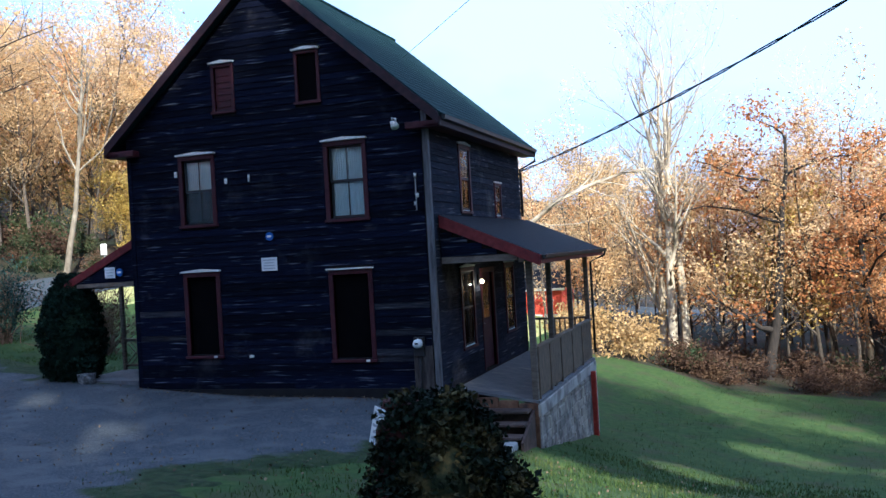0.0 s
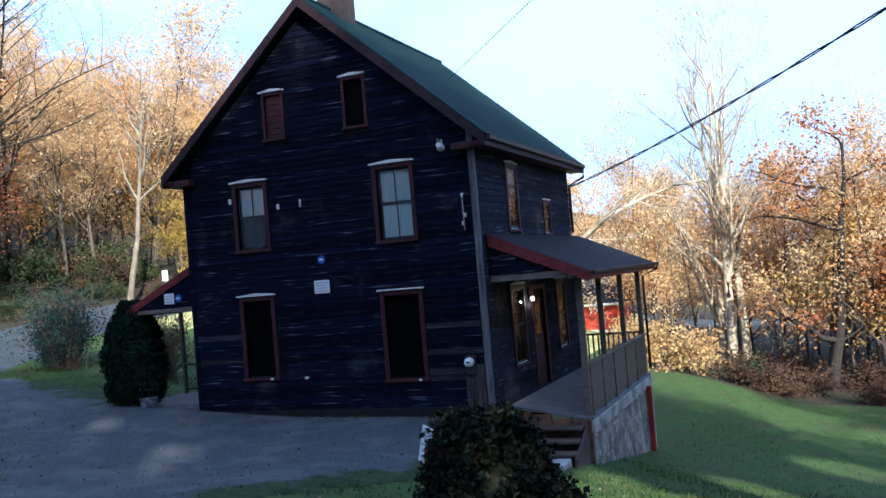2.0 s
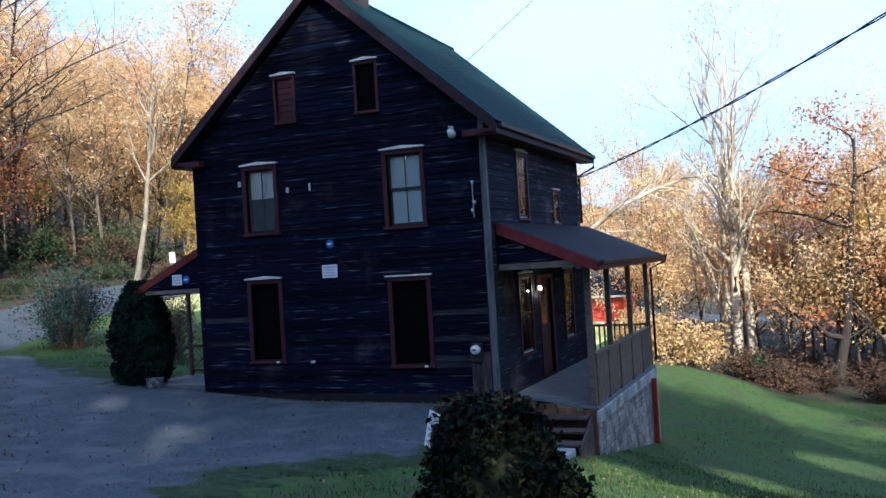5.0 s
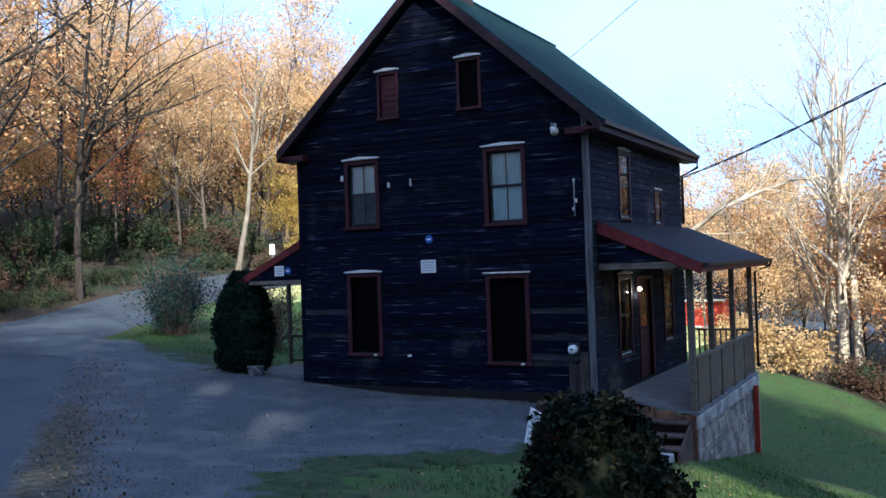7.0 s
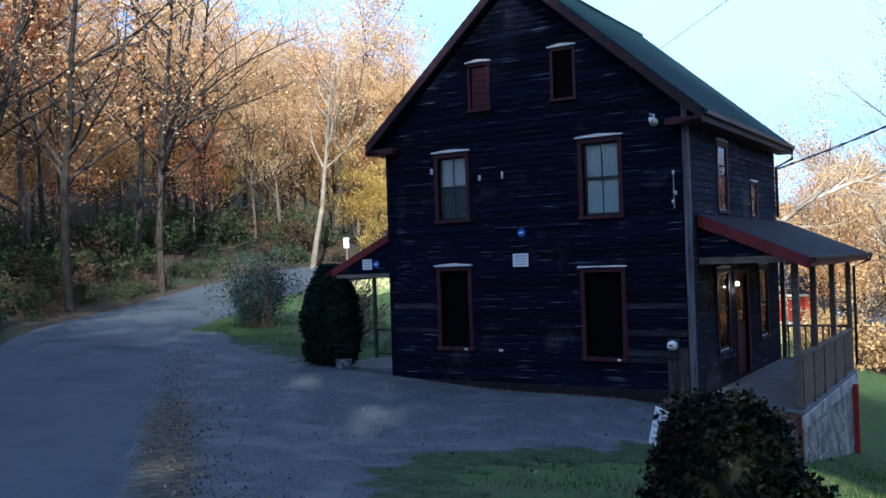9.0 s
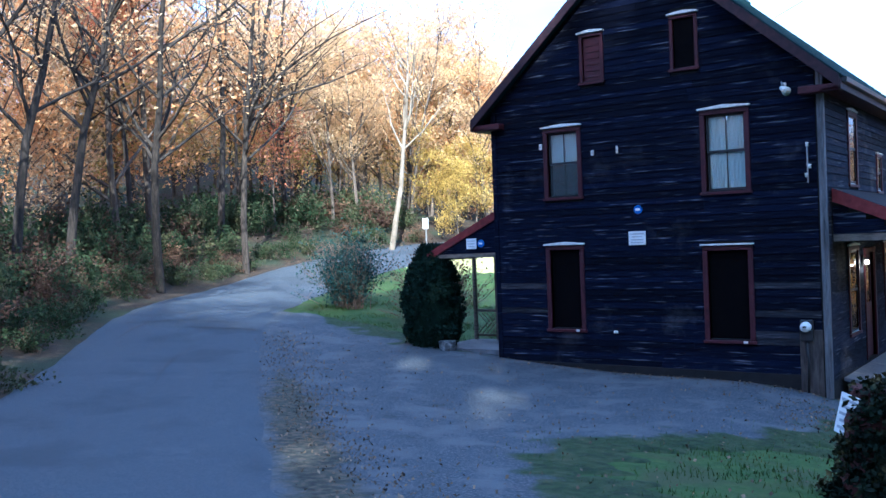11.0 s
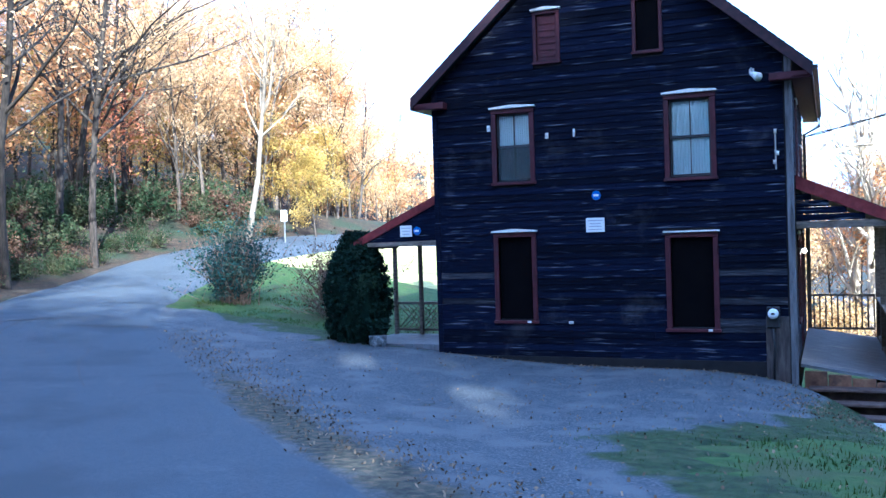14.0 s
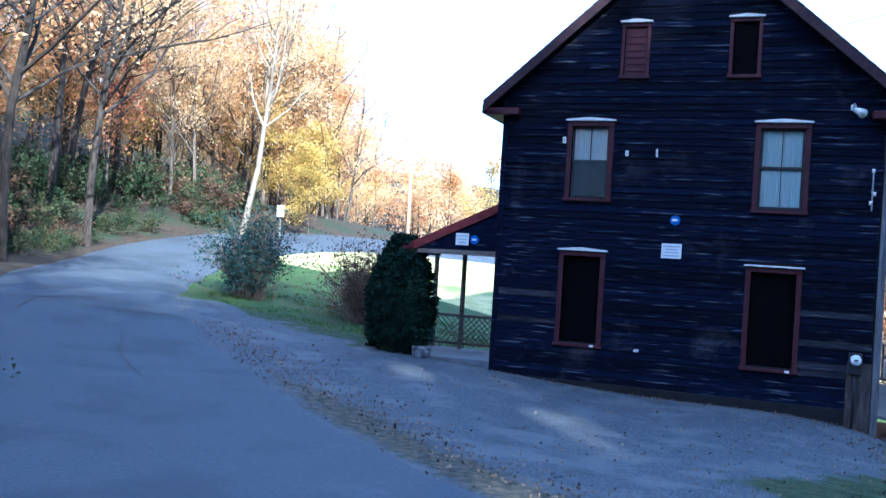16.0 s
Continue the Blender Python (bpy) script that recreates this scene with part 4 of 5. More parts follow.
                for v in bm.verts:
                    if v.co.x > PX:
                        v.co += Vector((rnd.uniform(-0.008, 0.008), rnd.uniform(-0.025, 0.025), rnd.uniform(-0.025, 0.025)))
                bevel(bm, min(0.03, w * 0.2))
                part("stone", bm, M_STONE, core)
            y += w
        z += h
    x = X1 + 0.1
    for i in range(4):
        bm = bevel(B(x + i * 0.37, x + i * 0.37 + 0.36, PY0 - 0.01, PY0 + 0.06, -1.6, FL_IN - 0.12 - 0.055 * i), 0.01)
        part("front_board", bm, M_STEPSIDE, porch, "brown boarded porch front")
    part("red_post", bevel(B(PX + 0.04, PX + 0.15, 5.95, 6.07, -3.0, -0.72), 0.01), M_POSTRED, porch, "red painted post")


build_porch()


def porch_steps():
    st = thing("steps", "dark brown steps with a pale stone slab at the foot", "steps")
    zf = [-0.62, -0.80, -0.96]
    for i, z in enumerate(zf):
        part("tread", bevel(B(7.02 + 0.16 * i, 8.30, 0.70 - 0.30 * (i + 1), 0.72 - 0.30 * i, z - 0.05, z), 0.01), M_STEP, st)
        part("riser", B(7.03 + 0.16 * i, 8.29, 0.70 - 0.30 * i - 0.03, 0.70 - 0.30 * i, z - 0.25, z - 0.051), M_STEP, st)
    part("stringer", prism(bmesh.new(), [(0.73, -0.65), (-0.2, -1.05), (-0.2, -1.5), (0.73, -1.5)], "x", 8.302, 8.35), M_STEP, st)
    part("stringer", prism(bmesh.new(), [(0.73, -0.65), (-0.2, -1.05), (-0.2, -1.5), (0.73, -1.5)], "x", 6.97, 7.018), M_STEPSIDE, st, "lit orange-brown stringer")
    part("slab", bevel(B(7.45, 8.25, -0.75, -0.2, -1.22, -1.02), 0.02), M_CONC, st, "pale stone slab")


porch_steps()


def porch_lamp():
    lamp = thing("porch_lamp", "small lit brass wall lamp beside the porch door", "lamp")
    part("backplate", bevel(B(X1 + 0.028, X1 + 0.05, 2.54, 2.66, 1.55, 1.75)), M_BLACKMETAL, lamp)
    part("arm", tube(bmesh.new(), [((X1 + 0.05, 2.6, 1.66), 0.012), ((X1 + 0.08, 2.6, 1.71), 0.012), ((X1 + 0.10, 2.6, 1.67), 0.012)], 8), M_BLACKMETAL, lamp)
    part("shade", tube(bmesh.new(), [((X1 + 0.10, 2.6, 1.575), 0.03), ((X1 + 0.10, 2.6, 1.61), 0.044), ((X1 + 0.10, 2.6, 1.66), 0.03)], 12), M_LAMP, lamp, "glowing glass shade", True)
    l = new("porch_bulb", bpy.data.lights.new("porch_bulb", "POINT"))
    l.data.energy, l.data.color, l.data.shadow_soft_size = 2.2, (1.0, 0.72, 0.38), 0.01
    l.location = (X1 + 0.18, 2.6, 1.56)


porch_lamp()


# ---- lean-to on the other side ----
def lean_to():
    lt = thing("lean_to_porch", "open lean-to porch with red rake board and wooden posts", "porch")
    y0, y1, xo = 0.22, 1.98, -1.35
    zt, zo = 2.86, 1.98
    part("lean_roof", prism(bmesh.new(), [(X0 - 0.04, zt), (xo, zo), (xo, zo + 0.06), (X0 - 0.04, zt + 0.06)], "y", y0, y1), M_ROOF2, lt, "black rolled roofing")
    part("rake_board", prism(bmesh.new(), [(X0 - 0.035, zt + 0.065), (xo, zo + 0.065), (xo, zo - 0.10), (X0 - 0.035, zt - 0.10)], "y", y0 - 0.04, y0 - 0.002), M_PORCHRED, lt, "red painted rake board")
    part("gable_board", prism(bmesh.new(), [(X0 - 0.04, 2.03), (X0 - 0.04, zt - 0.01), (xo + 0.1, zo + 0.03)], "y", y0 + 0.002, y0 + 0.03), M_SIDING, lt, "dark triangular gable boarding")
    part("beam", bevel(B(xo + 0.12, X0 - 0.04, y0 + 0.005, y0 + 0.10, 1.93, 2.02)), M_WOOD, lt)
    part("beam", bevel(B(xo + 0.05, xo + 0.13, y0 + 0.11, y1, 1.88, 1.97)), M_WOOD, lt)
    for x, y in ((xo + 0.09, 1.86), (-0.66, 1.86), (X0 - 0.10, 1.86)):
        part("post", bevel(B(x - 0.04, x + 0.04, y - 0.04, y + 0.04, -0.35, 1.95)), M_WOOD, lt)
    part("beam", bevel(B(xo + 0.05, X0 - 0.05, 1.82, 1.90, 1.955, 2.03)), M_WOOD, lt)
    part("top_rail", bevel(B(xo + 0.05, X0 - 0.05, 1.83, 1.89, 0.66, 0.72)), M_WOOD, lt)
    part("bottom_rail", bevel(B(xo + 0.05, X0 - 0.05, 1.84, 1.88, 0.10, 0.15)), M_RAILWOOD, lt)
    # thin crossed lattice under the rail
    for i in range(15):
        for sgn in (-1, 1):
            x = xo + 0.16 + i * 0.115
            if xo + 0.05 < x + sgn * 0.25 < X0 - 0.06 and xo + 0.05 < x - sgn * 0.25 < X0 - 0.06:
                bm = tube(bmesh.new(), [((x - sgn * 0.25, 1.86 + 0.008 * sgn, 0.15), 0.010), ((x + sgn * 0.25, 1.86 + 0.008 * sgn, 0.66), 0.010)], 4)
                part("lattice_strip", bm, M_RAILWOOD, lt)
    for i in range(9):
        a = xo + (X0 - 0.05 - xo) * i / 9
        part("floor_board", B(a, a + (X0 - 0.05 - xo) / 9 - 0.01, y0, y1, -0.4, 0.02), M_DECK, lt)


lean_to()


# ---- fittings on the front wall ----
def sign(name, label, x0, x1, z0, z1, y, rows, m=None, parent=None, frame_mat=None):
    s = part(name, bevel(B(x0, x1, y - 0.012, y, z0, z1), 0.003), M_SIGN)
    tagged(s, label, "sign")
    n = len(rows)
    for i, w in enumerate(rows):
        zz = z1 - (z1 - z0) * (i + 0.9) / (n + 0.8)
        pad = (x1 - x0) * (1 - w) / 2
        part("print_line", B(x0 + pad, x1 - pad, y - 0.0145, y - 0.0122, zz - (z1 - z0) * 0.035, zz + (z1 - z0) * 0.035), M_INK, s)
    if m:
        s.matrix_world = m
    return s


sign("notice_sign", "white printed notice board on the dark clapboards", 3.44, 3.77, 2.09, 2.34, -0.035, (0.8, 0.6, 0.7, 0.75))
sign("lean_to_sign", "white printed notice on the lean-to gable", -0.30, -0.05, 2.11, 2.33, 0.172, (0.8, 0.7, 0.6))


def badge(name, label, x, z, y, r=0.085):
    b = part(name, tube(bmesh.new(), [((x, y, z), r), ((x, y - 0.012, z), r * 0.97)], 8), M_BLUE)
    tagged(b, label, "badge")
    part("emblem", bevel(B(x - r * 0.55, x + r * 0.5, y - 0.016, y - 0.0125, z - r * 0.22, z + r * 0.25), 0.004), M_SIGN, b)


badge("alarm_badge", "blue alarm company badge on the clapboards", 3.635, 2.735, -0.03)
badge("lean_to_badge", "blue alarm badge on the lean-to gable", 0.06, 2.22, 0.168)


def wall_plate(x, z, w, h, label):
    p = part("wall_plate", bevel(B(x - w / 2, x + w / 2, -0.06, -0.026, z - h / 2, z + h / 2), 0.006), M_WHITE)
    tagged(p, label, "bracket", "old white wall fittings")
    part("bolt", tube(bmesh.new(), [((x, -0.06, z), 0.012), ((x, -0.075, z), 0.010)], 8), M_METAL, p)


wall_plate(1.667, 4.05, 0.06, 0.11, "small square white plate beside the upper window")
wall_plate(2.77, 3.84, 0.055, 0.10, "small white plate on dark clapboards")
wall_plate(3.27, 3.86, 0.035, 0.14, "thin rusty white bracket on the clapboards")
wall_plate(3.12, 0.49, 0.08, 0.045, "little white block low on the wall")


def insulator():
    t = thing("wire_insulator", "old white porcelain wire insulators on an iron rod", "insulator")
    part("rod", tube(bmesh.new(), [((6.62, -0.07, 3.02), 0.012), ((6.62, -0.07, 3.66), 0.012)], 8), M_METAL, t)
    for dx, z in ((0, 3.64), (0.03, 3.28), (-0.02, 3.14)):
        part("knob", tube(bmesh.new(), [((6.62 + dx, -0.07, z - 0.03), 0.028), ((6.62 + dx, -0.07, z), 0.018), ((6.62 + dx, -0.07, z + 0.035), 0.030)], 10), M_WHITE, t, "", True)
    part("bracket", B(6.60, 6.64, -0.075, -0.02, 3.3, 3.33), M_METAL, t)


insulator()


def flood_light():
    t = thing("flood_light", "white floodlight on a bent arm under the eave", "lamp")
    part("arm", tube(bmesh.new(), [((6.28, -0.02, 4.64), 0.014), ((6.28, -0.17, 4.68), 0.014), ((6.30, -0.22, 4.62), 0.014)], 8), M_METAL, t)
    hd = tube(bmesh.new(), [((6.28, -0.18, 4.59), 0.035), ((6.34, -0.26, 4.55), 0.05), ((6.40, -0.34, 4.50), 0.075)], 12)
    part("lamp_head", hd, M_WHITE, t, "white lamp head", True)
    part("base_box", bevel(B(6.24, 6.32, -0.05, -0.022, 4.60, 4.69)), M_WHITE, t)


flood_light()


def electric_meter():
    t = thing("electric_meter", "round glass electric meter on a dark box with conduit", "electric meter")
    part("backboard", bevel(B(6.40, 6.765, -0.055, -0.037, -0.52, 0.62), 0.006), M_METERBOARD, t, "weathered brown backboard")
    part("meter_box", bevel(B(6.42, 6.62, -0.11, -0.024, 0.44, 0.78), 0.012), M_BLACKMETAL, t)
    part("meter_glass", tube(bmesh.new(), [((6.52, -0.11, 0.67), 0.085), ((6.52, -0.19, 0.67), 0.08), ((6.52, -0.215, 0.67), 0.05)], 20), M_SIGN, t, "pale round meter face", True)
    part("dial", B(6.49, 6.55, -0.219, -0.2155, 0.66, 0.69), M_BLACKMETAL, t)
    part("conduit", tube(bmesh.new(), [((6.52, -0.06, 0.44), 0.022), ((6.53, -0.06, 0.1), 0.022), ((6.51, -0.06, -0.55), 0.022)], 8), M_BLACKMETAL, t, "", True)


electric_meter()

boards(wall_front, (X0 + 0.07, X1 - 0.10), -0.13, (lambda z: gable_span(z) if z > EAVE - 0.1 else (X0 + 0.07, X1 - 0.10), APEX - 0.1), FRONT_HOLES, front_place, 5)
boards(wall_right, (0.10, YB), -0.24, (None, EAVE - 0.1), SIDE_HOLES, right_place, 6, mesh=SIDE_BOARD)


def planter():
    x, y = -0.80, 0.05
    z = gz(x, y)
    t = thing("planter", "mottled white tub with a dark plant beside the cedar", "planter", at=(x, y, z))
    part("tub", tube(bmesh.new(), [((0, 0, -0.03), 0.15), ((0, 0, 0.10), 0.17), ((0, 0, 0.20), 0.18), ((0, 0, 0.23), 0.185)], 14), M_TUB, t, "", True)
    rnd = random.Random(31)
    bm = bmesh.new()
    for _ in range(160):
        a, r, h = rnd.uniform(0, 6.28), 0.22 * rnd.random() ** 0.5, rnd.uniform(0.28, 0.58)
        c = Vector((math.cos(a) * r, math.sin(a) * r, h))
        u, w = Vector((rnd.gauss(0, 1), rnd.gauss(0, 1), rnd.gauss(0, 1))).normalized() * 0.05, Vector((rnd.gauss(0, 1), rnd.gauss(0, 1), rnd.gauss(0, 1))).normalized() * 0.03
        bm.faces.new([bm.verts.new(c - u), bm.verts.new(c + w), bm.verts.new(c + u), bm.verts.new(c - w)])
    part("plant", bm, M_CEDAR, t, "dark leafy plant")


planter()


# ---- trees and shrubs ----
def limb_tubes(segments, sides):
    """Tapered limbs as vertex and face lists."""
    verts, faces = [], []
    for path in segments:
        base = len(verts)
        for i, (p, r) in enumerate(path):
            d = (path[min(i + 1, len(path) - 1)][0] - path[max(i - 1, 0)][0]).normalized()
            u = d.orthogonal().normalized()
            w = d.cross(u)
            n = sides(path[0][1])
            for k in range(n):
                verts.append(tuple(p + (u * math.cos(6.2832 * k / n) + w * math.sin(6.2832 * k / n)) * r))
        n = sides(path[0][1])
        for i in range(len(path) - 1):
            for k in range(n):
                a, b = base + i * n + k, base + i * n + (k + 1) % n
                faces.append((a, b, b + n, a + n))
    return verts, faces


def grow(rnd, height, radius, spread=0.5, levels=3, first=0.35, kids=(7, 5, 4), lean=0.05, up=0.35, wobble=0.12):
    """Limb paths of a tree and the points where leaves sit."""
    paths, tips = [], []

    def limb(p, d, length, r, level):
        n = 7 if level == 0 else 5 if level == 1 else 2
        path, q, v = [(p.copy(), r)], p.copy(), d.normalized()
        for i in range(n):
            wb = wobble if level else wobble * 0.3
            v = (v + Vector((rnd.gauss(0, wb), rnd.gauss(0, wb), rnd.gauss(0, wb * 0.5))) + Vector((0, 0, up * 0.16 if level else 0.05))).normalized()
            q = q + v * length / n
            path.append((q.copy(), max(r * (1 - 0.80 * (i + 1) / n), 0.006)))
        paths.append(path)
        if level >= levels - 1:
            tips.extend(pt for pt, _ in path[1:])
        if level < levels:
            for k in range(kids[min(level, len(kids) - 1)]):
                t = rnd.uniform(first if level == 0 else 0.25, 0.98)
                i = min(int(t * n), n - 1)
                f = t * n - i
                pt = path[i][0].lerp(path[i + 1][0], f)
                rr = path[i][1] * 0.55
                a = rnd.uniform(0, 6.2832)
                side = Vector((math.cos(a), math.sin(a), rnd.uniform(-0.05, 0.5)))
                axis = (path[i + 1][0] - path[i][0]).normalized()
                nd = (axis * (1 - spread) + side * spread * 1.3)
                limb(pt, nd, length * rnd.uniform(0.28, 0.5) * (1.15 - 0.5 * t if level == 0 else 1), rr, level + 1)
    limb(Vector((0, 0, -0.25)), Vector((rnd.gauss(0, lean), rnd.gauss(0, lean), 1)), height, radius, 0)
    return paths, tips


def leaf_blades(rnd, spots, count, size, scatter):
    """Single small leaves, clustered round the spots."""
    verts, faces = [], []
    for _ in range(count):
        c = spots[rnd.randrange(len(spots))] + Vector((rnd.gauss(0, scatter), rnd.gauss(0, scatter), rnd.gauss(0, scatter * 0.8)))
        s = size * rnd.uniform(0.6, 1.4)
        u = Vector((rnd.gauss(0, 1), rnd.gauss(0, 1), rnd.gauss(0, 0.7))).normalized()
        w = u.cross(Vector((rnd.gauss(0, 1), rnd.gauss(0, 1), rnd.gauss(0, 1)))).normalized() * s * 0.42
        b = len(verts)
        verts += [tuple(c - u * s * 0.5 + w), tuple(c - u * s * 0.4 - w), tuple(c + u * s * 0.75)]
        faces.append((b, b + 1, b + 2))
    return verts, faces


def leaf_cards(rnd, spots, count, size, scatter, flat=0.3):
    """Small bent leaf sprays round the spots."""
    verts, faces = [], []
    for _ in range(count):
        c = spots[rnd.randrange(len(spots))] + Vector((rnd.gauss(0, scatter), rnd.gauss(0, scatter), rnd.gauss(0, scatter * 0.7)))
        s = size * rnd.uniform(0.6, 1.4)
        u = Vector((rnd.gauss(0, 1), rnd.gauss(0, 1), rnd.gauss(0, flat))).normalized()
        w = u.cross(Vector((rnd.gauss(0, 1), rnd.gauss(0, 1), rnd.gauss(0, 1)))).normalized() * s * 0.4
        u = u * s * 0.6
        up = u.cross(w).normalized() * s * 0.12
        b = len(verts)
        verts += [tuple(c - u), tuple(c + w + up), tuple(c + u), tuple(c - w + up)]
        faces += [(b, b + 1, b + 2), (b, b + 2, b + 3)]
    return verts, faces


def tree_thing(seed, height, radius, bark, leaf, leaves, label, leaf_size=0.2, scatter=0.45, at=(0, 0, 0), category="tree", group="woodland trees", **kw):
    rnd = random.Random(seed)
    t = thing("tree", label, category, group, at)
    paths, tips = grow(rnd, height, radius, **kw)
    v, f = limb_tubes(paths, lambda r: 8 if r > 0.08 else 5 if r > 0.03 else 3)
    tr = new("trunk", raw_mesh("trunk", v, f, bark, True))
    tr.parent = t
    if leaves:
        v, f = leaf_blades(rnd, tips, leaves, leaf_size, scatter)
        cr = new("crown", raw_mesh("crown", v, f, leaf))
        cr.parent = t
    return t


def place(x, y, turn=0.0, scale=1.0, lift=0.0):
    return Matrix.LocRotScale((x, y, gz(x, y) + lift), Euler((0, 0, turn)), (scale, scale, scale))


def put(proto, x, y, turn, s, squash=1.0):
    c = copy_thing(proto, pose(x, y, gz(x, y), 0, 0, math.degrees(turn)))
    c.scale = (s, s, s * squash)
    return c


def wood(seed, n, x, *a, **k):
    """Some trees of one kind, standing on the rise behind the lane."""
    return [tree_thing(seed + i, a[0] + 1.2 * i, *a[1:], at=(x + 3 * i, -84 - 2 * i, gz(x + 3 * i, -84 - 2 * i)), **k) for i in range(n)]


P_GOLD = wood(20, 3, 0, 14, 0.16, M_BARK, M_GOLD, 9500, "tall slim woodland tree with thin gold autumn leaves", leaf_size=0.105, scatter=0.34, first=0.2, kids=(16, 5, 2), spread=0.5, lean=0.04, wobble=0.17)
P_ORANGE = wood(40, 2, 9, 10, 0.13, M_BARK, M_ORANGE, 7000, "woodland tree with orange and russet autumn leaves", leaf_size=0.105, scatter=0.32, first=0.16, kids=(13, 5, 2), spread=0.55, lean=0.04, wobble=0.17)
P_YELLOW = wood(60, 2, 15, 6, 0.08, M_BARK, M_YELLOW, 7000, "young tree full of bright yellow leaves", leaf_size=0.095, scatter=0.28, first=0.1, kids=(13, 5, 2), spread=0.6)
P_BARE = wood(80, 3, 21, 15, 0.15, M_TRUNKBARK, M_GOLD, 1800, "tall almost bare grey tree with fine twigs", leaf_size=0.09, scatter=0.4, first=0.24, kids=(15, 6, 3), spread=0.5, lean=0.05, wobble=0.2)
P_PALE = wood(100, 3, 30, 14, 0.25, M_PALEBARK, M_GOLD, 500, "tall pale-barked tree, nearly leafless", leaf_size=0.10, scatter=0.5, first=0.12, kids=(15, 7, 4), spread=0.42, up=0.7, lean=0.05, wobble=0.16)
P_OAK = wood(110, 1, 39, 9.5, 0.24, M_DARKBARK, M_RUSSET, 3600, "crooked dark oak with sparse russet leaves", leaf_size=0.12, scatter=0.32, first=0.14, kids=(11, 6, 4), spread=0.78, lean=0.12, wobble=0.36, up=0.25)
L_GOLD = wood(120, 3, 6, 9, 0.09, M_BARK, M_GOLD, 3600, "slim young tree with thin gold autumn leaves", leaf_size=0.115, scatter=0.32, first=0.10, kids=(14, 4), levels=2, spread=0.5, lean=0.04)
L_ORANGE = wood(140, 2, 18, 8, 0.09, M_BARK, M_ORANGE, 3600, "young tree with russet autumn leaves", leaf_size=0.115, scatter=0.32, first=0.10, kids=(14, 4), levels=2, spread=0.55, lean=0.04)
L_YELLOW = wood(160, 2, 27, 7, 0.08, M_BARK, M_YELLOW, 3200, "young tree with bright yellow autumn leaves", leaf_size=0.12, scatter=0.32, first=0.08, kids=(13, 4), levels=2, spread=0.6, lean=0.04)
P_LONE = wood(105, 1, 51, 13, 0.17, M_ASHBARK, M_GOLD, 1500, "pale-barked tree with few gold leaves by the bend", leaf_size=0.10, scatter=0.4, first=0.4, kids=(12, 5, 3), spread=0.45, up=0.5, lean=0.03, wobble=0.2)
F_GOLD = wood(180, 2, 45, 9, 0.09, M_BARK, M_GOLD, 1500, "slim gold-leaved tree on the rise", leaf_size=0.19, scatter=0.4, first=0.10, kids=(12, 3), levels=2, spread=0.55, lean=0.04)
F_ORANGE = wood(185, 1, 57, 8, 0.09, M_BARK, M_ORANGE, 1500, "russet-leaved tree on the rise", leaf_size=0.19, scatter=0.4, first=0.10, kids=(12, 3), levels=2, spread=0.55, lean=0.04)
LIGHT = L_GOLD + L_ORANGE + L_YELLOW
FAR = F_GOLD + F_ORANGE


def far_wood(name, label, spots, gaps=()):
    """A stand of distant trees as one object. spots: (kind, x, y, turn, scale)."""
    mats = [M_BARK, M_GOLD, M_ORANGE, M_YELLOW]
    V, F, I, base = [], [], [], 0
    for proto, x, y, turn, sc in spots:
        for o in proto.children:
            me = o.data
            co = np.empty(len(me.vertices) * 3)
            me.vertices.foreach_get("co", co)
            co = co.reshape(-1, 3) * sc
            c, sn = math.cos(turn), math.sin(turn)
            V.append(np.c_[co[:, 0] * c - co[:, 1] * sn + x, co[:, 0] * sn + co[:, 1] * c + y, co[:, 2] + gz(x, y)])
            k = mats.index(me.materials[0])
            keep = np.ones(len(co), bool)
            for gx, gy, gzz, gr in gaps:         # openings in the canopy that let sun through
                off = V[-1] - np.array((gx, gy, gzz))
                ray = np.array(to_sun)
                far2 = ((off - np.outer(off @ ray, ray)) ** 2).sum(1)
                keep &= far2 > gr * gr
            for p in me.polygons:
                if keep[p.vertices[0]]:
                    F.append([v + base for v in p.vertices])
                    I.append(k)
            base += len(co)
    me = raw_mesh(name, np.concatenate(V).tolist(), F, mats)
    me.polygons.foreach_set("material_index", I)
    tagged(new(name, me), label, "woods", kind="stuff")


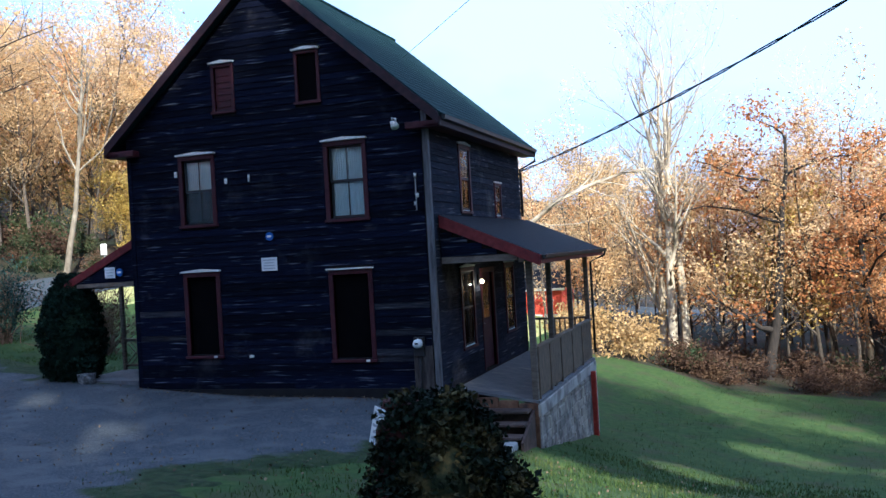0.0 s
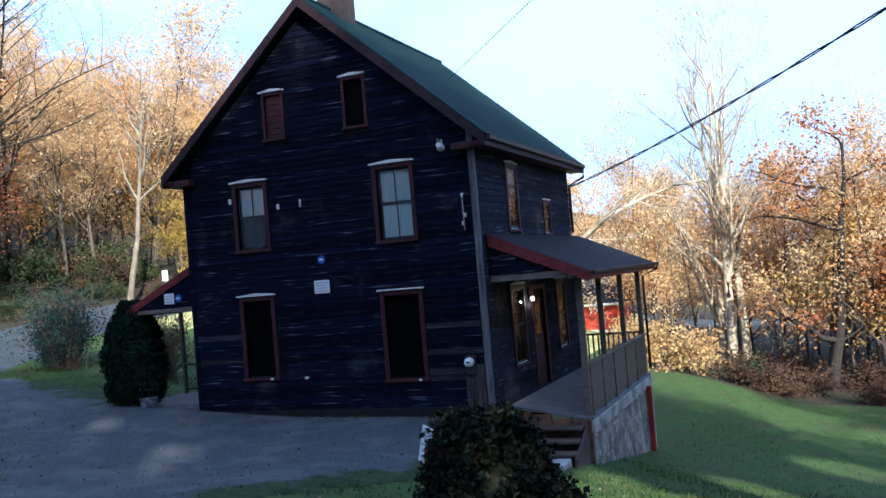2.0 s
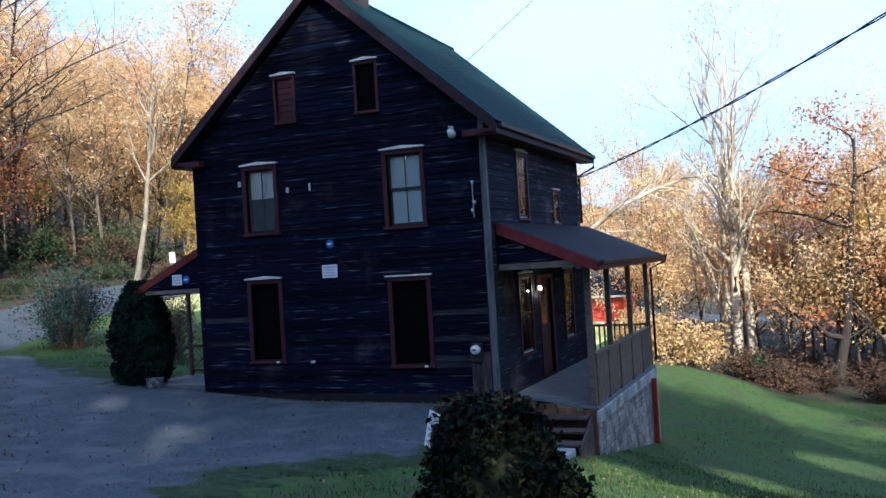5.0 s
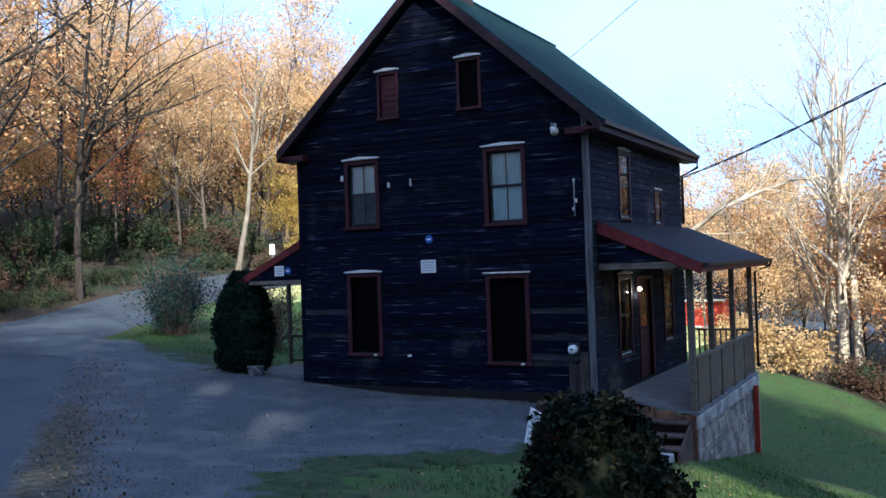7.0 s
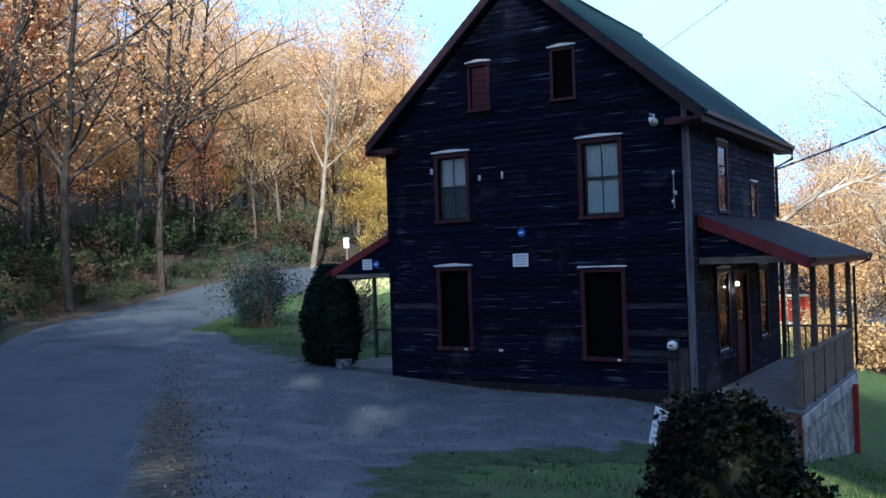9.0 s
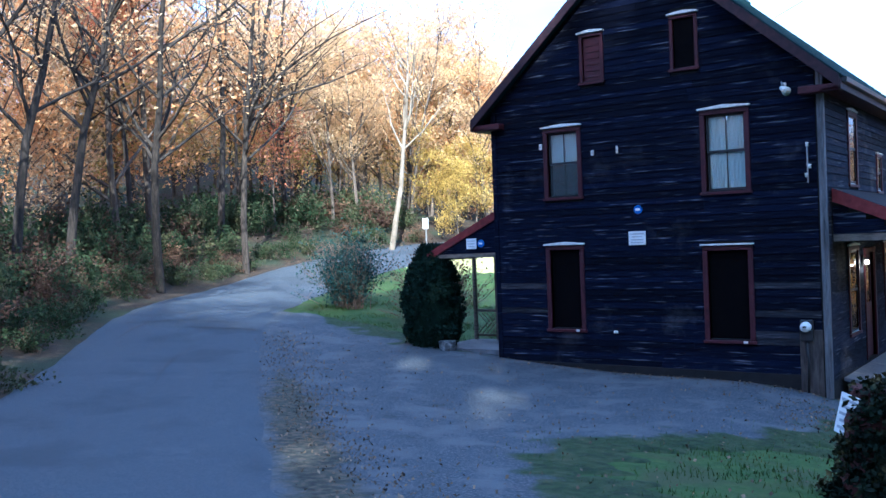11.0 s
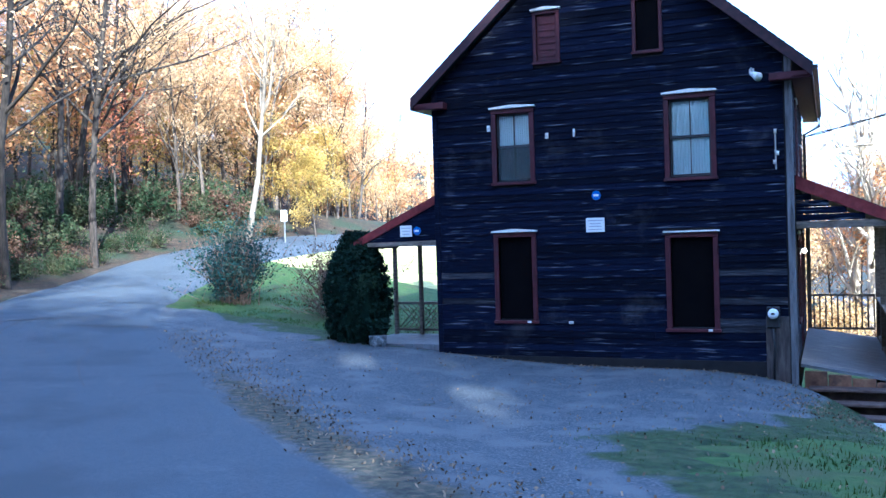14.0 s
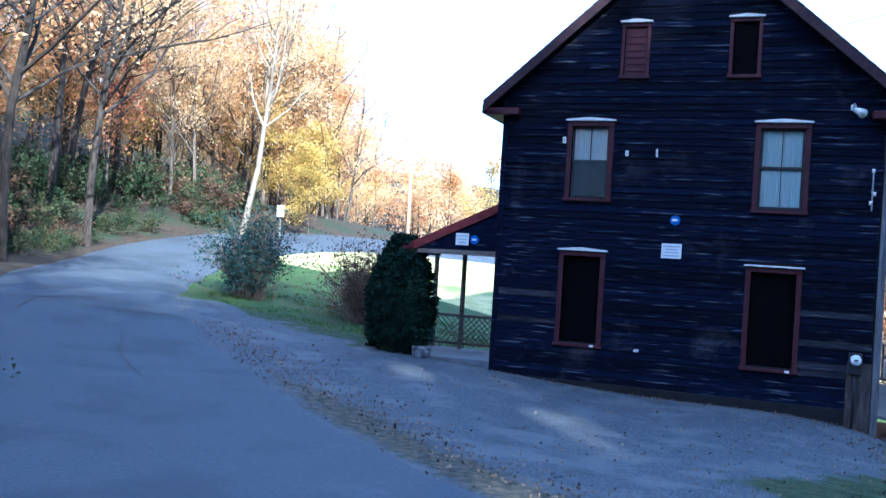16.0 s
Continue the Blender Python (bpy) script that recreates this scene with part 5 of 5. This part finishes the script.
def shrub_thing(seed, size, stems, leaf, leaves, label, bark=None, leaf_size=0.1, category="shrub", at=(0, 0, 0), group="", spread=0.5, name="shrub", scatter=0.12):
    """Many stems fanning from one root, with leaves along them."""
    rnd = random.Random(seed)
    t = thing(name, label, category, group, at)
    paths, spots = [], []
    for _ in range(stems):
        a, tilt = rnd.uniform(0, 6.2832), abs(rnd.gauss(0, spread))
        v = Vector((math.cos(a) * math.sin(tilt), math.sin(a) * math.sin(tilt), math.cos(tilt)))
        p = Vector((rnd.gauss(0, 0.10), rnd.gauss(0, 0.10), -0.08)) * size
        L = size * rnd.uniform(0.6, 1.1)
        path = [(p.copy(), 0.013)]
        for i in range(5):
            v = (v + Vector((rnd.gauss(0, 0.12), rnd.gauss(0, 0.12), -0.02))).normalized()
            p = p + v * L / 5
            path.append((p.copy(), 0.013 * (1 - 0.16 * (i + 1))))
            if i > 0:
                spots.append(p.copy())
                w = (v + Vector((rnd.gauss(0, 0.6), rnd.gauss(0, 0.6), 0.2))).normalized()
                paths.append([(p.copy(), 0.006), (p + w * L * 0.13, 0.005), (p + w * L * 0.25 + Vector((0, 0, 0.02)), 0.002)])
                spots.append(p + w * L * 0.22)
        paths.append(path)
    v, f = limb_tubes(paths, lambda r: 4 if r > 0.01 else 3)
    tr = new("brushwood", raw_mesh("brushwood", v, f, bark or M_TWIG))
    tr.parent = t
    if leaves:
        v, f = leaf_blades(rnd, spots, leaves, leaf_size, scatter)
        cr = new("foliage", raw_mesh("foliage", v, f, leaf))
        cr.parent = t
    return t


P_BRUSH = [shrub_thing(200 + i, 1.5, 12, m, 1050, lab, leaf_size=0.10, scatter=0.17, spread=0.7, at=(34 + 3 * i, -80, gz(34 + 3 * i, -80)), group="roadside brush") for i, (m, lab) in enumerate(((M_GREENLEAF, "tangled green roadside brush"), (M_BROWNLEAF, "tangled brown autumn brush"), (M_TAN, "dry tan brush in the sun")))]


def plant_woods():
    rnd = random.Random(7)
    spots = []

    def free(x, y, d):
        if any((x - a) ** 2 + (y - b) ** 2 < d * d for a, b in spots):
            return False
        spots.append((x, y))
        return True

    def beside_lane(lo, hi, power=1.0):
        k = rnd.randrange(20, len(LANE_PTS) - 12)
        off = lo + (hi - lo) * rnd.random() ** power
        x, y = LANE_PTS[k].x - lane_dir[k][1] * off, LANE_PTS[k].y + lane_dir[k][0] * off
        side = -float(lane_distance(x, y)[0])
        ok = side > lo - 0.4 and y > -9 and x < 0 and not (y > 19 and x > -0.42 * y - 3)
        return (x, y, side) if ok else None

    # tall trees beyond the lane
    made = tries = 0
    while made < 50 and tries < 9000:
        tries += 1
        p = beside_lane(4.6, 26, 1.5)
        if not p or p[1] < -10.5 - 0.49 * p[0] or not free(p[0], p[1], 1.7):
            continue
        r = rnd.random()
        if p[2] < 10:
            proto = rnd.choice(P_BARE) if r < 0.5 else rnd.choice(P_GOLD) if r < 0.85 else rnd.choice(P_ORANGE)
        else:
            proto = rnd.choice(P_GOLD) if r < 0.68 else rnd.choice(P_ORANGE) if r < 0.82 else rnd.choice(P_BARE)
        if p[1] > 14:
            proto = rnd.choice(P_GOLD)
        put(proto, p[0], p[1], rnd.uniform(0, 6.28), rnd.uniform(0.85, 1.2) * (1 if p[1] < 9 else 0.8 if p[1] < 14 else 0.62))
        made += 1
    # unseen trees added back along the lane's wood, to shade lane and brush
    made = 0
    while made < 7:
        x, y = rnd.uniform(-11, 2), rnd.uniform(-21, -8)
        if y < -14.6 + 0.489 * (8.2 - x) and -float(lane_distance(x, y)[0]) > 4.2 and free(x, y, 1.6):
            put(rnd.choice(L_GOLD + L_ORANGE), x, y, rnd.uniform(0, 6.28), rnd.uniform(0.75, 0.95))
            made += 1
    # young trees filling the wood under the tall ones
    made = tries = 0
    while made < 50 and tries < 5000:
        tries += 1
        p = beside_lane(6.5, 24)
        if not p or p[1] < -10.5 - 0.49 * p[0]:
            continue
        r = rnd.random()
        proto = rnd.choice(L_GOLD) if r < 0.6 else rnd.choice(L_ORANGE) if r < 0.76 else rnd.choice(L_YELLOW)
        put(proto, p[0], p[1], rnd.uniform(0, 6.28), rnd.uniform(0.6, 1.2))
        made += 1
    # trees thinning out round the bend
    for _ in range(30):
        y = rnd.uniform(22, 58)
        x = -0.42 * y - 3 - rnd.uniform(0, 9)
        put(rnd.choice(LIGHT), x, y, rnd.uniform(0, 6.28), rnd.uniform(0.6, 1.0))
    # brush along the far verge
    for k in range(18, len(LANE_PTS) - 30):
        for _ in range(6 if k < 62 else 4):
            p, t = LANE_PTS[k], lane_dir[k]
            off = rnd.uniform(2.55, 7.5)
            x, y = p.x + rnd.uniform(-0.6, 0.6) - t[1] * off, p.y + rnd.uniform(-0.6, 0.6) + t[0] * off
            if -float(lane_distance(x, y)[0]) < 2.5 or y < -9:
                continue
            put(P_BRUSH[0] if rnd.random() < 0.72 else P_BRUSH[1], x, y, rnd.uniform(0, 6.28), rnd.uniform(0.35, 0.6) if off < 3.7 else rnd.uniform(0.5, 0.8) if off < 4.8 else rnd.uniform(0.65, 1.15))
    # wood beyond the right-hand lawn, taller towards its far end
    made = tries = 0
    while made < 62 and tries < 6000:
        tries += 1
        x = rnd.uniform(3.5, 28)
        y = 22.0 + 12 * rnd.random() ** 1.2
        if (7.0 < x < 10.6 and y < 25.5) or not free(x, y, 1.2):
            continue
        r = rnd.random()
        grown = 0.70 + 0.26 * min(1, max(0, (x - 8) / 9))
        if x > 12 and r < 0.45:
            proto, grown = rnd.choice(P_ORANGE[:1] + P_GOLD[:1]), grown * 0.72
        else:
            proto = rnd.choice(L_ORANGE) if r > 0.82 else rnd.choice(L_YELLOW) if r > 0.74 else rnd.choice(L_GOLD)
        put(proto, x, y, rnd.uniform(0, 6.28), grown * rnd.uniform(0.85, 1.1))
        made += 1
    for _ in range(64):
        x = rnd.uniform(4.5, 24)
        y = 19.0 + rnd.uniform(0, 4)
        # kinds chosen by light: tan for the sunlit end, mostly dark brown for the shaded rest
        kind = P_BRUSH[2] if x < 8.0 else P_BRUSH[1] if rnd.random() < 0.8 else P_BRUSH[0]
        put(kind, x, y, rnd.uniform(0, 6.28), rnd.uniform(0.55, 0.85) if x > 8 else rnd.uniform(0.75, 1.1))
    # distant stands: past the right-hand wood, past the bend, behind the left-hand wood
    far = []
    for _ in range(40):
        x = rnd.uniform(0, 46)
        far.append((rnd.choice(FAR), x, 38 - (x - 9) * 0.2 + rnd.uniform(0, 16), rnd.uniform(0, 6.28), rnd.uniform(0.6, 0.95)))
    for _ in range(34):
        x = rnd.uniform(-52, 2)
        far.append((rnd.choice(FAR), x, rnd.uniform(62, 88) + max(0, -20 - x) * -0.8, rnd.uniform(0, 6.28), rnd.uniform(0.7, 1.1)))
    for _ in range(18):
        x = rnd.uniform(-36, -15)
        far.append((rnd.choice(FAR), x, rnd.uniform(46, 60), rnd.uniform(0, 6.28), rnd.uniform(0.6, 0.9)))
    for _ in range(30):
        k = rnd.randrange(24, len(LANE_PTS) - 16)
        off = rnd.uniform(22, 44)
        x, y = LANE_PTS[k].x - lane_dir[k][1] * off, LANE_PTS[k].y + lane_dir[k][0] * off
        if x < -8 and y > -14 and not (y > 19 and x > -0.42 * y - 3):
            far.append((rnd.choice(FAR), x, y, rnd.uniform(0, 6.28), rnd.uniform(1.0, 1.5)))
    far_wood("distant_woods", "distant autumn woods in gold and russet", far)
    # unseen wood added on the rise behind the lane; keeps the house front in shade
    rear = []
    while len(rear) < 100:
        u, w = rnd.uniform(29, 56), rnd.uniform(-9, 34)
        x, y = u * math.cos(SUN_AZ) - w * math.sin(SUN_AZ), u * math.sin(SUN_AZ) + w * math.cos(SUN_AZ)
        if 7.8 < w and rnd.random() < 0.5:
            continue
        if free(x, y, 1.6):
            size = rnd.uniform(1.3, 1.75) * (0.8 if w < -2.5 else 0.62 if w > 13.5 else 1)
            rear.append((rnd.choice(F_GOLD + F_ORANGE), x, y, rnd.uniform(0, 6.28), size))
    # each gap drops a sun patch on a chosen spot
    far_wood("hillside_woods", "dense unseen autumn woods on the rise, shading the house", rear, [(2.6, -3.3, -0.3, 0.55), (3.3, -4.9, -0.25, 0.5), (-0.2, -1.9, 0, 0.5), (1.2, -1.4, -0.15, 0.35), (11.5, 1.5, -1.6, 0.8), (13.5, 6, -2.1, 0.9), (16.5, 4.0, -2.1, 0.8), (10.5, -2.6, -1.2, 1.1), (9.6, -1.2, -1.2, 0.9), (10.4, -4.1, -0.9, 1.5), (11.8, -4.6, -0.9, 1.3), (9.3, -0.2, -1.3, 0.5), (15, 11, -2.4, 0.9), (12, 14, -2.5, 0.8), (3.3, -8.5, 0, 0.45), (7.3, 0.9, 0.2, 0.4)])


plant_woods()
# single trees that stand out
put(P_PALE[0], 8.8, 23.6, 0.4, 0.88)
put(P_PALE[1], 9.4, 23.9, 2.4, 0.8)
put(P_PALE[2], 8.3, 25.2, 4.0, 0.72)


def leaning_tree():
    """A pale trunk that arches out low beside the back of the house."""
    rnd = random.Random(77)
    t = thing("tree", "pale leafless tree arching over behind the porch", "tree", at=(3.6, 16.0, gz(3.6, 16.0)))
    base = Vector(t.location)
    line = [(3.6, 16, -1.2), (4.3, 15.2, 1.4), (5.2, 14.5, 3.0), (6.3, 14.7, 3.8), (7.3, 15.0, 4.2), (8.3, 15.2, 4.5), (9.2, 15.4, 4.6)]
    main = [(Vector(q) - base, 0.13 - 0.018 * i) for i, q in enumerate(line)]
    paths = [main]
    for _ in range(26):
        i = rnd.randrange(1, 6)
        f = rnd.random()
        q = main[i][0].lerp(main[i + 1][0], f)
        v = (main[i + 1][0] - main[i][0]).normalized() * 0.6 + Vector((rnd.gauss(0.2, 0.4), rnd.gauss(0, 0.4), rnd.gauss(0.35, 0.5)))
        L, r = rnd.uniform(0.7, 2.2), 0.035
        path = [(q.copy(), r)]
        for k in range(4):
            v = (v.normalized() + Vector((rnd.gauss(0, 0.25), rnd.gauss(0, 0.25), rnd.gauss(0.02, 0.2)))).normalized()
            q = q + v * L / 4
            path.append((q.copy(), r * (0.8 - 0.18 * k)))
            w = (v + Vector((rnd.gauss(0, 0.7), rnd.gauss(0, 0.7), rnd.gauss(0, 0.6)))).normalized()
            paths.append([(q.copy(), 0.012), (q + w * L * 0.16, 0.009), (q + w * L * 0.3, 0.004)])
        paths.append(path)
    v, f = limb_tubes(paths, lambda r: 7 if r > 0.08 else 4 if r > 0.02 else 3)
    new("trunk", raw_mesh("trunk", v, f, M_PALEBARK, True)).parent = t


leaning_tree()
put(P_PALE[2], 15.2, 25.5, 1.0, 0.62)
put(P_PALE[0], 16.6, 26.4, 3.0, 0.6)
put(P_OAK[0], 12.4, 21.6, 0.5, 1.0)
put(P_OAK[0], 16.8, 22.5, 3.5, 0.9)
put(P_YELLOW[0], -13.2, 18.6, 1.0, 0.58)
put(P_YELLOW[1], -14.8, 19.5, 2.0, 0.62)
put(P_YELLOW[0], -15.5, 23.5, 4.0, 0.65)
put(L_YELLOW[0], -13.0, 44.0, 4.0, 0.9)
put(P_ORANGE[0], -17.0, 27.0, 4.0, 0.7)
# next two stand out of view, added to shade the blue-green shrub and lane
put(P_GOLD[1], -0.5, -14.6, 1.0, 0.85)
put(P_GOLD[2], -2.8, -13.2, 3.0, 0.8)
tree_thing(210, 5.0, 0.06, M_BARK, M_SCARLET, 1300, "small tree with scarlet autumn leaves", leaf_size=0.085, scatter=0.4, at=(-18.2, 12.0, gz(-18.2, 12.0)), first=0.4, kids=(10, 4), levels=2, spread=0.6)
tree_thing(211, 8.6, 0.12, M_TRUNKBARK, M_SCARLET, 3000, "tall tree with an orange-red crown", leaf_size=0.1, scatter=0.32, at=(-17.3, 4.2, gz(-17.3, 4.2)), first=0.6, kids=(12, 4), levels=2, spread=0.5)
put(P_LONE[0], -14.0, 14.6, 2.0, 0.8)
put(P_BARE[0], -12.9, 2.0, 1.0, 0.95)
put(P_BARE[1], -14.8, 7.2, 2.0, 0.9)
put(P_BARE[0], -12.4, -2.9, 2.6, 0.9)

shrub_thing(301, 1.95, 120, M_BLUEBUSH, 10500, "blue-green many-stemmed shrub beside the lane", leaf_size=0.055, at=(-6.9, 3.9, gz(-6.9, 3.9)), spread=0.42)
shrub_thing(302, 1.75, 230, M_BROWNLEAF, 3500, "brown bare twiggy shrub on the lawn", leaf_size=0.05, at=(-3.75, 3.9, gz(-3.75, 3.9)), spread=0.5)


def cedar():
    rnd = random.Random(5)
    x, y = -1.42, 0.42
    t = thing("cedar", "dense dark green columnar cedar beside the gravel", "shrub", at=(x, y, gz(x, y)))
    part("trunk", tube(bmesh.new(), [((0, 0, -0.1), 0.07), ((0, 0, 1.0), 0.05), ((0, 0, 1.9), 0.02)], 7), M_DARKBARK, t)
    H, spots = 2.2, []
    for _ in range(900):
        h = rnd.random() ** 0.85
        r = 0.66 * (math.sin(math.pi * min(1, (h * 0.8 + 0.17))) ** 0.55) * (1 - 0.15 * h)
        a = rnd.uniform(0, 6.2832)
        k = 1 + 0.12 * noise.noise((math.cos(a) * 1.5, math.sin(a) * 1.5, h * 5))
        spots.append(Vector((math.cos(a) * r * k, math.sin(a) * r * k, 0.03 + h * H)))
    v, f = leaf_cards(rnd, spots, 22000, 0.05, 0.035, 1.6)
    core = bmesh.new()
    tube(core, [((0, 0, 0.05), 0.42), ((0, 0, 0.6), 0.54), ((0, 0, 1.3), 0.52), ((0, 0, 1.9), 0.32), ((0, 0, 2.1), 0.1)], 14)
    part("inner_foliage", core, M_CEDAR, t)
    cr = new("foliage", raw_mesh("foliage", v, f, M_CEDAR))
    cr.parent = t


cedar()


def ivy_stump():
    rnd = random.Random(8)
    x, y = 9.02, -6.5
    z = gz(x, y)
    t = thing("ivy_stump", "old dark tree stump overgrown with ivy", "stump", at=(x, y, z))
    tr = bmesh.new()
    tube(tr, [((-0.25, 0, -0.15), 0.42), ((-0.25, 0, 0.35), 0.36), ((-0.3, 0, 0.8), 0.30), ((-0.28, 0, 1.08), 0.22)], 14)
    part("trunk", tr, M_STUMP, t)
    spots = []
    for _ in range(700):
        h = rnd.random()
        a = rnd.uniform(0, 6.2832)
        r = (0.88 - 0.56 * h ** 1.5) * (1 + 0.18 * noise.noise((math.cos(a) * 2, math.sin(a) * 2, h * 3)))
        q = Vector((math.cos(a) * r * 0.95 + 0.12 * (1 - h), math.sin(a) * r * 0.7, 0.02 + h * 1.12))
        if q.x < -0.55 and q.y < 0.1 and h > 0.15:
            continue
        spots.append(q)
    v, f = leaf_cards(rnd, spots, 9500, 0.06, 0.05, 0.8)
    cr = new("ivy", raw_mesh("ivy", v, f, M_IVY))
    cr.parent = t
    core = tube(bmesh.new(), [((0.1, 0, 0.0), 0.62), ((0.08, 0, 0.4), 0.55), ((0.0, 0, 0.8), 0.36), ((-0.1, 0, 1.0), 0.2)], 14)
    part("ivy_mass", core, M_IVY, t)
    m = Matrix.Translation((8.50, -6.66, z + 0.84)) @ Euler((math.radians(-8), math.radians(10), math.radians(-35))).to_matrix().to_4x4()
    sign("stump_sign", "white printed notice nailed to the ivy stump", -0.10, 0.12, -0.19, 0.19, 0, (0.8, 0.7, 0.8, 0.6, 0.7), m)


ivy_stump()


# ---- things farther off ----
def road_sign():
    x, y = -13.0, 15.8
    z = gz(x, y)
    t = thing("road_sign", "small white sign on a post by the lane", "sign", at=(x, y, z))
    part("post", bevel(B(-0.03, 0.03, -0.02, 0.02, -0.2, 1.1)), M_METAL, t)
    part("plate", bevel(B(-0.15, 0.15, -0.035, -0.022, 0.95, 1.4), 0.004), M_SIGN, t, "white rectangular plate")


road_sign()


def red_shed():
    x, y = 2.9, 26.0
    z = gz(x, y) - 0.3
    t = thing("shed", "bright red shed with dark roof behind the porch", "shed", at=(x, y, z))
    part("body", bevel(B(-3.0, 0.9, 0, 3.0, 0, 1.5), 0.02), M_REDBRIGHT, t)
    part("shed_roof", prism(bmesh.new(), [(-0.3, 1.5), (1.5, 2.3), (3.3, 1.5), (3.3, 1.62), (1.5, 2.43), (-0.3, 1.62)], "x", -3.2, 1.1), M_ROOF2, t)
    for i in range(9):
        part("white_panel", bevel(B(-2.98 + 0.43 * i, -2.98 + 0.43 * i + 0.36, -0.05, -0.004, 0.02, 0.42), 0.006), M_WHITE, t, "white low panel")
    part("eave_board", B(-3.2, 1.1, -0.33, -0.301, 1.52, 1.62), M_WHITE, t, "white eave board")


red_shed()


def utility_pole(x, y, h, label):
    t = thing("utility_pole", label, "utility pole", at=(x, y, gz(x, y)))
    part("pole", tube(bmesh.new(), [((0, 0, -0.3), 0.15), ((0, 0, h), 0.10)], 10), M_POLE, t, "", True)
    part("crossarm", bevel(B(-0.9, 0.9, -0.05, 0.05, h - 0.7, h - 0.58)), M_POLE, t)
    for dx in (-0.8, 0, 0.8):
        part("insulator", tube(bmesh.new(), [((dx, 0, h - 0.58), 0.03), ((dx, 0, h - 0.45), 0.04)], 8), M_WHITE, t)


utility_pole(-19.4, 45.0, 5.6, "sunlit wooden utility pole by the lane")
utility_pole(-24.2, 60.0, 5.2, "second wooden utility pole farther along")


def cable(name, a, b, sag, r, label, twist=0.0):
    a, b = Vector(a), Vector(b)
    bm = bmesh.new()
    n = 60
    for s in ((0,) if not twist else (0, 1)):
        path = []
        for i in range(n + 1):
            t = i / n
            p = a.lerp(b, t) - Vector((0, 0, sag * 4 * t * (1 - t)))
            if twist:
                p += Vector((0, math.cos(i * 1.1 + s * 3.14), math.sin(i * 1.1 + s * 3.14))) * twist
            path.append((p, r))
        tube(bm, path, 5)
    tagged(part(name, bm, M_BLACKMETAL), label, "cable")


cable("service_cable", (X1 + 0.05, YB - 0.1, 4.1), (20.7, -13.5, 7.3), 0.56, 0.012, "black twisted service cable running to the house", 0.018)
cable("overhead_wire", (4.75, 4.45, 6.72), (12.2, -8.6, 5.45), 0.02, 0.005, "thin overhead wire running from the roof")


# ---- loose cover: grass and fallen leaves ----
def grass():
    rnd = random.Random(12)
    verts, faces = [], []
    n = 0
    while n < 42000:
        r = rnd.random()
        if r < 0.5:
            x, y = rnd.uniform(4.4, 14), rnd.uniform(-11, 3)
        elif r < 0.75:
            x, y = rnd.uniform(-8, -1), rnd.uniform(0.2, 8)
        else:
            x, y = rnd.uniform(8.6, 22), rnd.uniform(-6, 22)
        if float(lane_distance(x, y)[0]) < 2.4 or (0.4 < x < 8.45 and 0 < y < 7):
            continue
        j = rnd.gauss(-0.25, 0.75)
        if x < 7.2 + j and x > -1 and y > -5.3 + j + 0.65 * max(0, x - 4.6):
            continue
        if x < 9 and y > -10 and noise.noise((x * 0.9, y * 0.9, 3)) < rnd.uniform(-0.35, 0.15):
            continue
        if x > 0 and y < -5.4 + j - (x - 4.4) * 1.05:
            continue
        if x < 0 and y < 0.3 - 0.33 * (x + 1.6):
            continue
        n += 1
        z, h, a = gz(x, y) - 0.02, rnd.uniform(0.04, 0.10), rnd.uniform(0, 6.28)
        dx, dy, w = math.cos(a), math.sin(a), rnd.uniform(0.006, 0.014)
        b = len(verts)
        verts += [(x - dy * w, y + dx * w, z), (x + dy * w, y - dx * w, z), (x + dx * h * 0.5, y + dy * h * 0.5, z + h)]
        faces.append((b, b + 1, b + 2))
    ob = new("grass", raw_mesh("grass", verts, faces, M_GRASS))
    tagged(ob, "short green lawn grass, mown and patchy", "grass", kind="stuff")


grass()


def fallen_leaves():
    rnd = random.Random(13)
    verts, faces = [], []
    edge = densify([(-4.6, -1.5), (-3.2, -2.9), (-1.4, -4.4), (0.5, -6.1), (2.4, -7.9), (4.4, -9.4), (7, -11)], 0.2)
    for i in range(4200):
        r = rnd.random()
        if r < 0.42:
            a = rnd.choice(edge)
            x, y = a[0] + rnd.gauss(0.35, 0.32), a[1] + rnd.gauss(0.35, 0.32)
        elif r < 0.60:
            x, y = rnd.uniform(-5, 7), rnd.uniform(-6, 0)
        elif r < 0.72:
            x, y = 7.3 + rnd.gauss(0, 0.6), -1.4 + rnd.gauss(0, 0.6)
        elif r < 0.82:
            x, y = rnd.uniform(0.6, 6.8), -abs(rnd.gauss(0.08, 0.16)) - 0.05
        else:
            x, y = rnd.uniform(4.5, 14), rnd.uniform(-10, 1)
        s, a = rnd.uniform(0.010, 0.024), rnd.uniform(0, 6.28)
        z = gz(x, y) + (0.068 if r < 0.42 else 0.038) + rnd.uniform(0, 0.02)
        u, w = Vector((math.cos(a) * s, math.sin(a) * s, rnd.uniform(-0.012, 0.02))), Vector((-math.sin(a) * s * 0.7, math.cos(a) * s * 0.7, rnd.uniform(-0.01, 0.02)))
        c = Vector((x, y, z))
        b = len(verts)
        verts += [tuple(c - u), tuple(c + w), tuple(c + u), tuple(c - w)]
        faces += [(b, b + 1, b + 2), (b, b + 2, b + 3)]
    ob = new("fallen_leaves", raw_mesh("fallen_leaves", verts, faces, M_LEAFLIT))
    tagged(ob, "dry brown and tan fallen leaves on gravel and grass", "leaves", kind="stuff")


fallen_leaves()
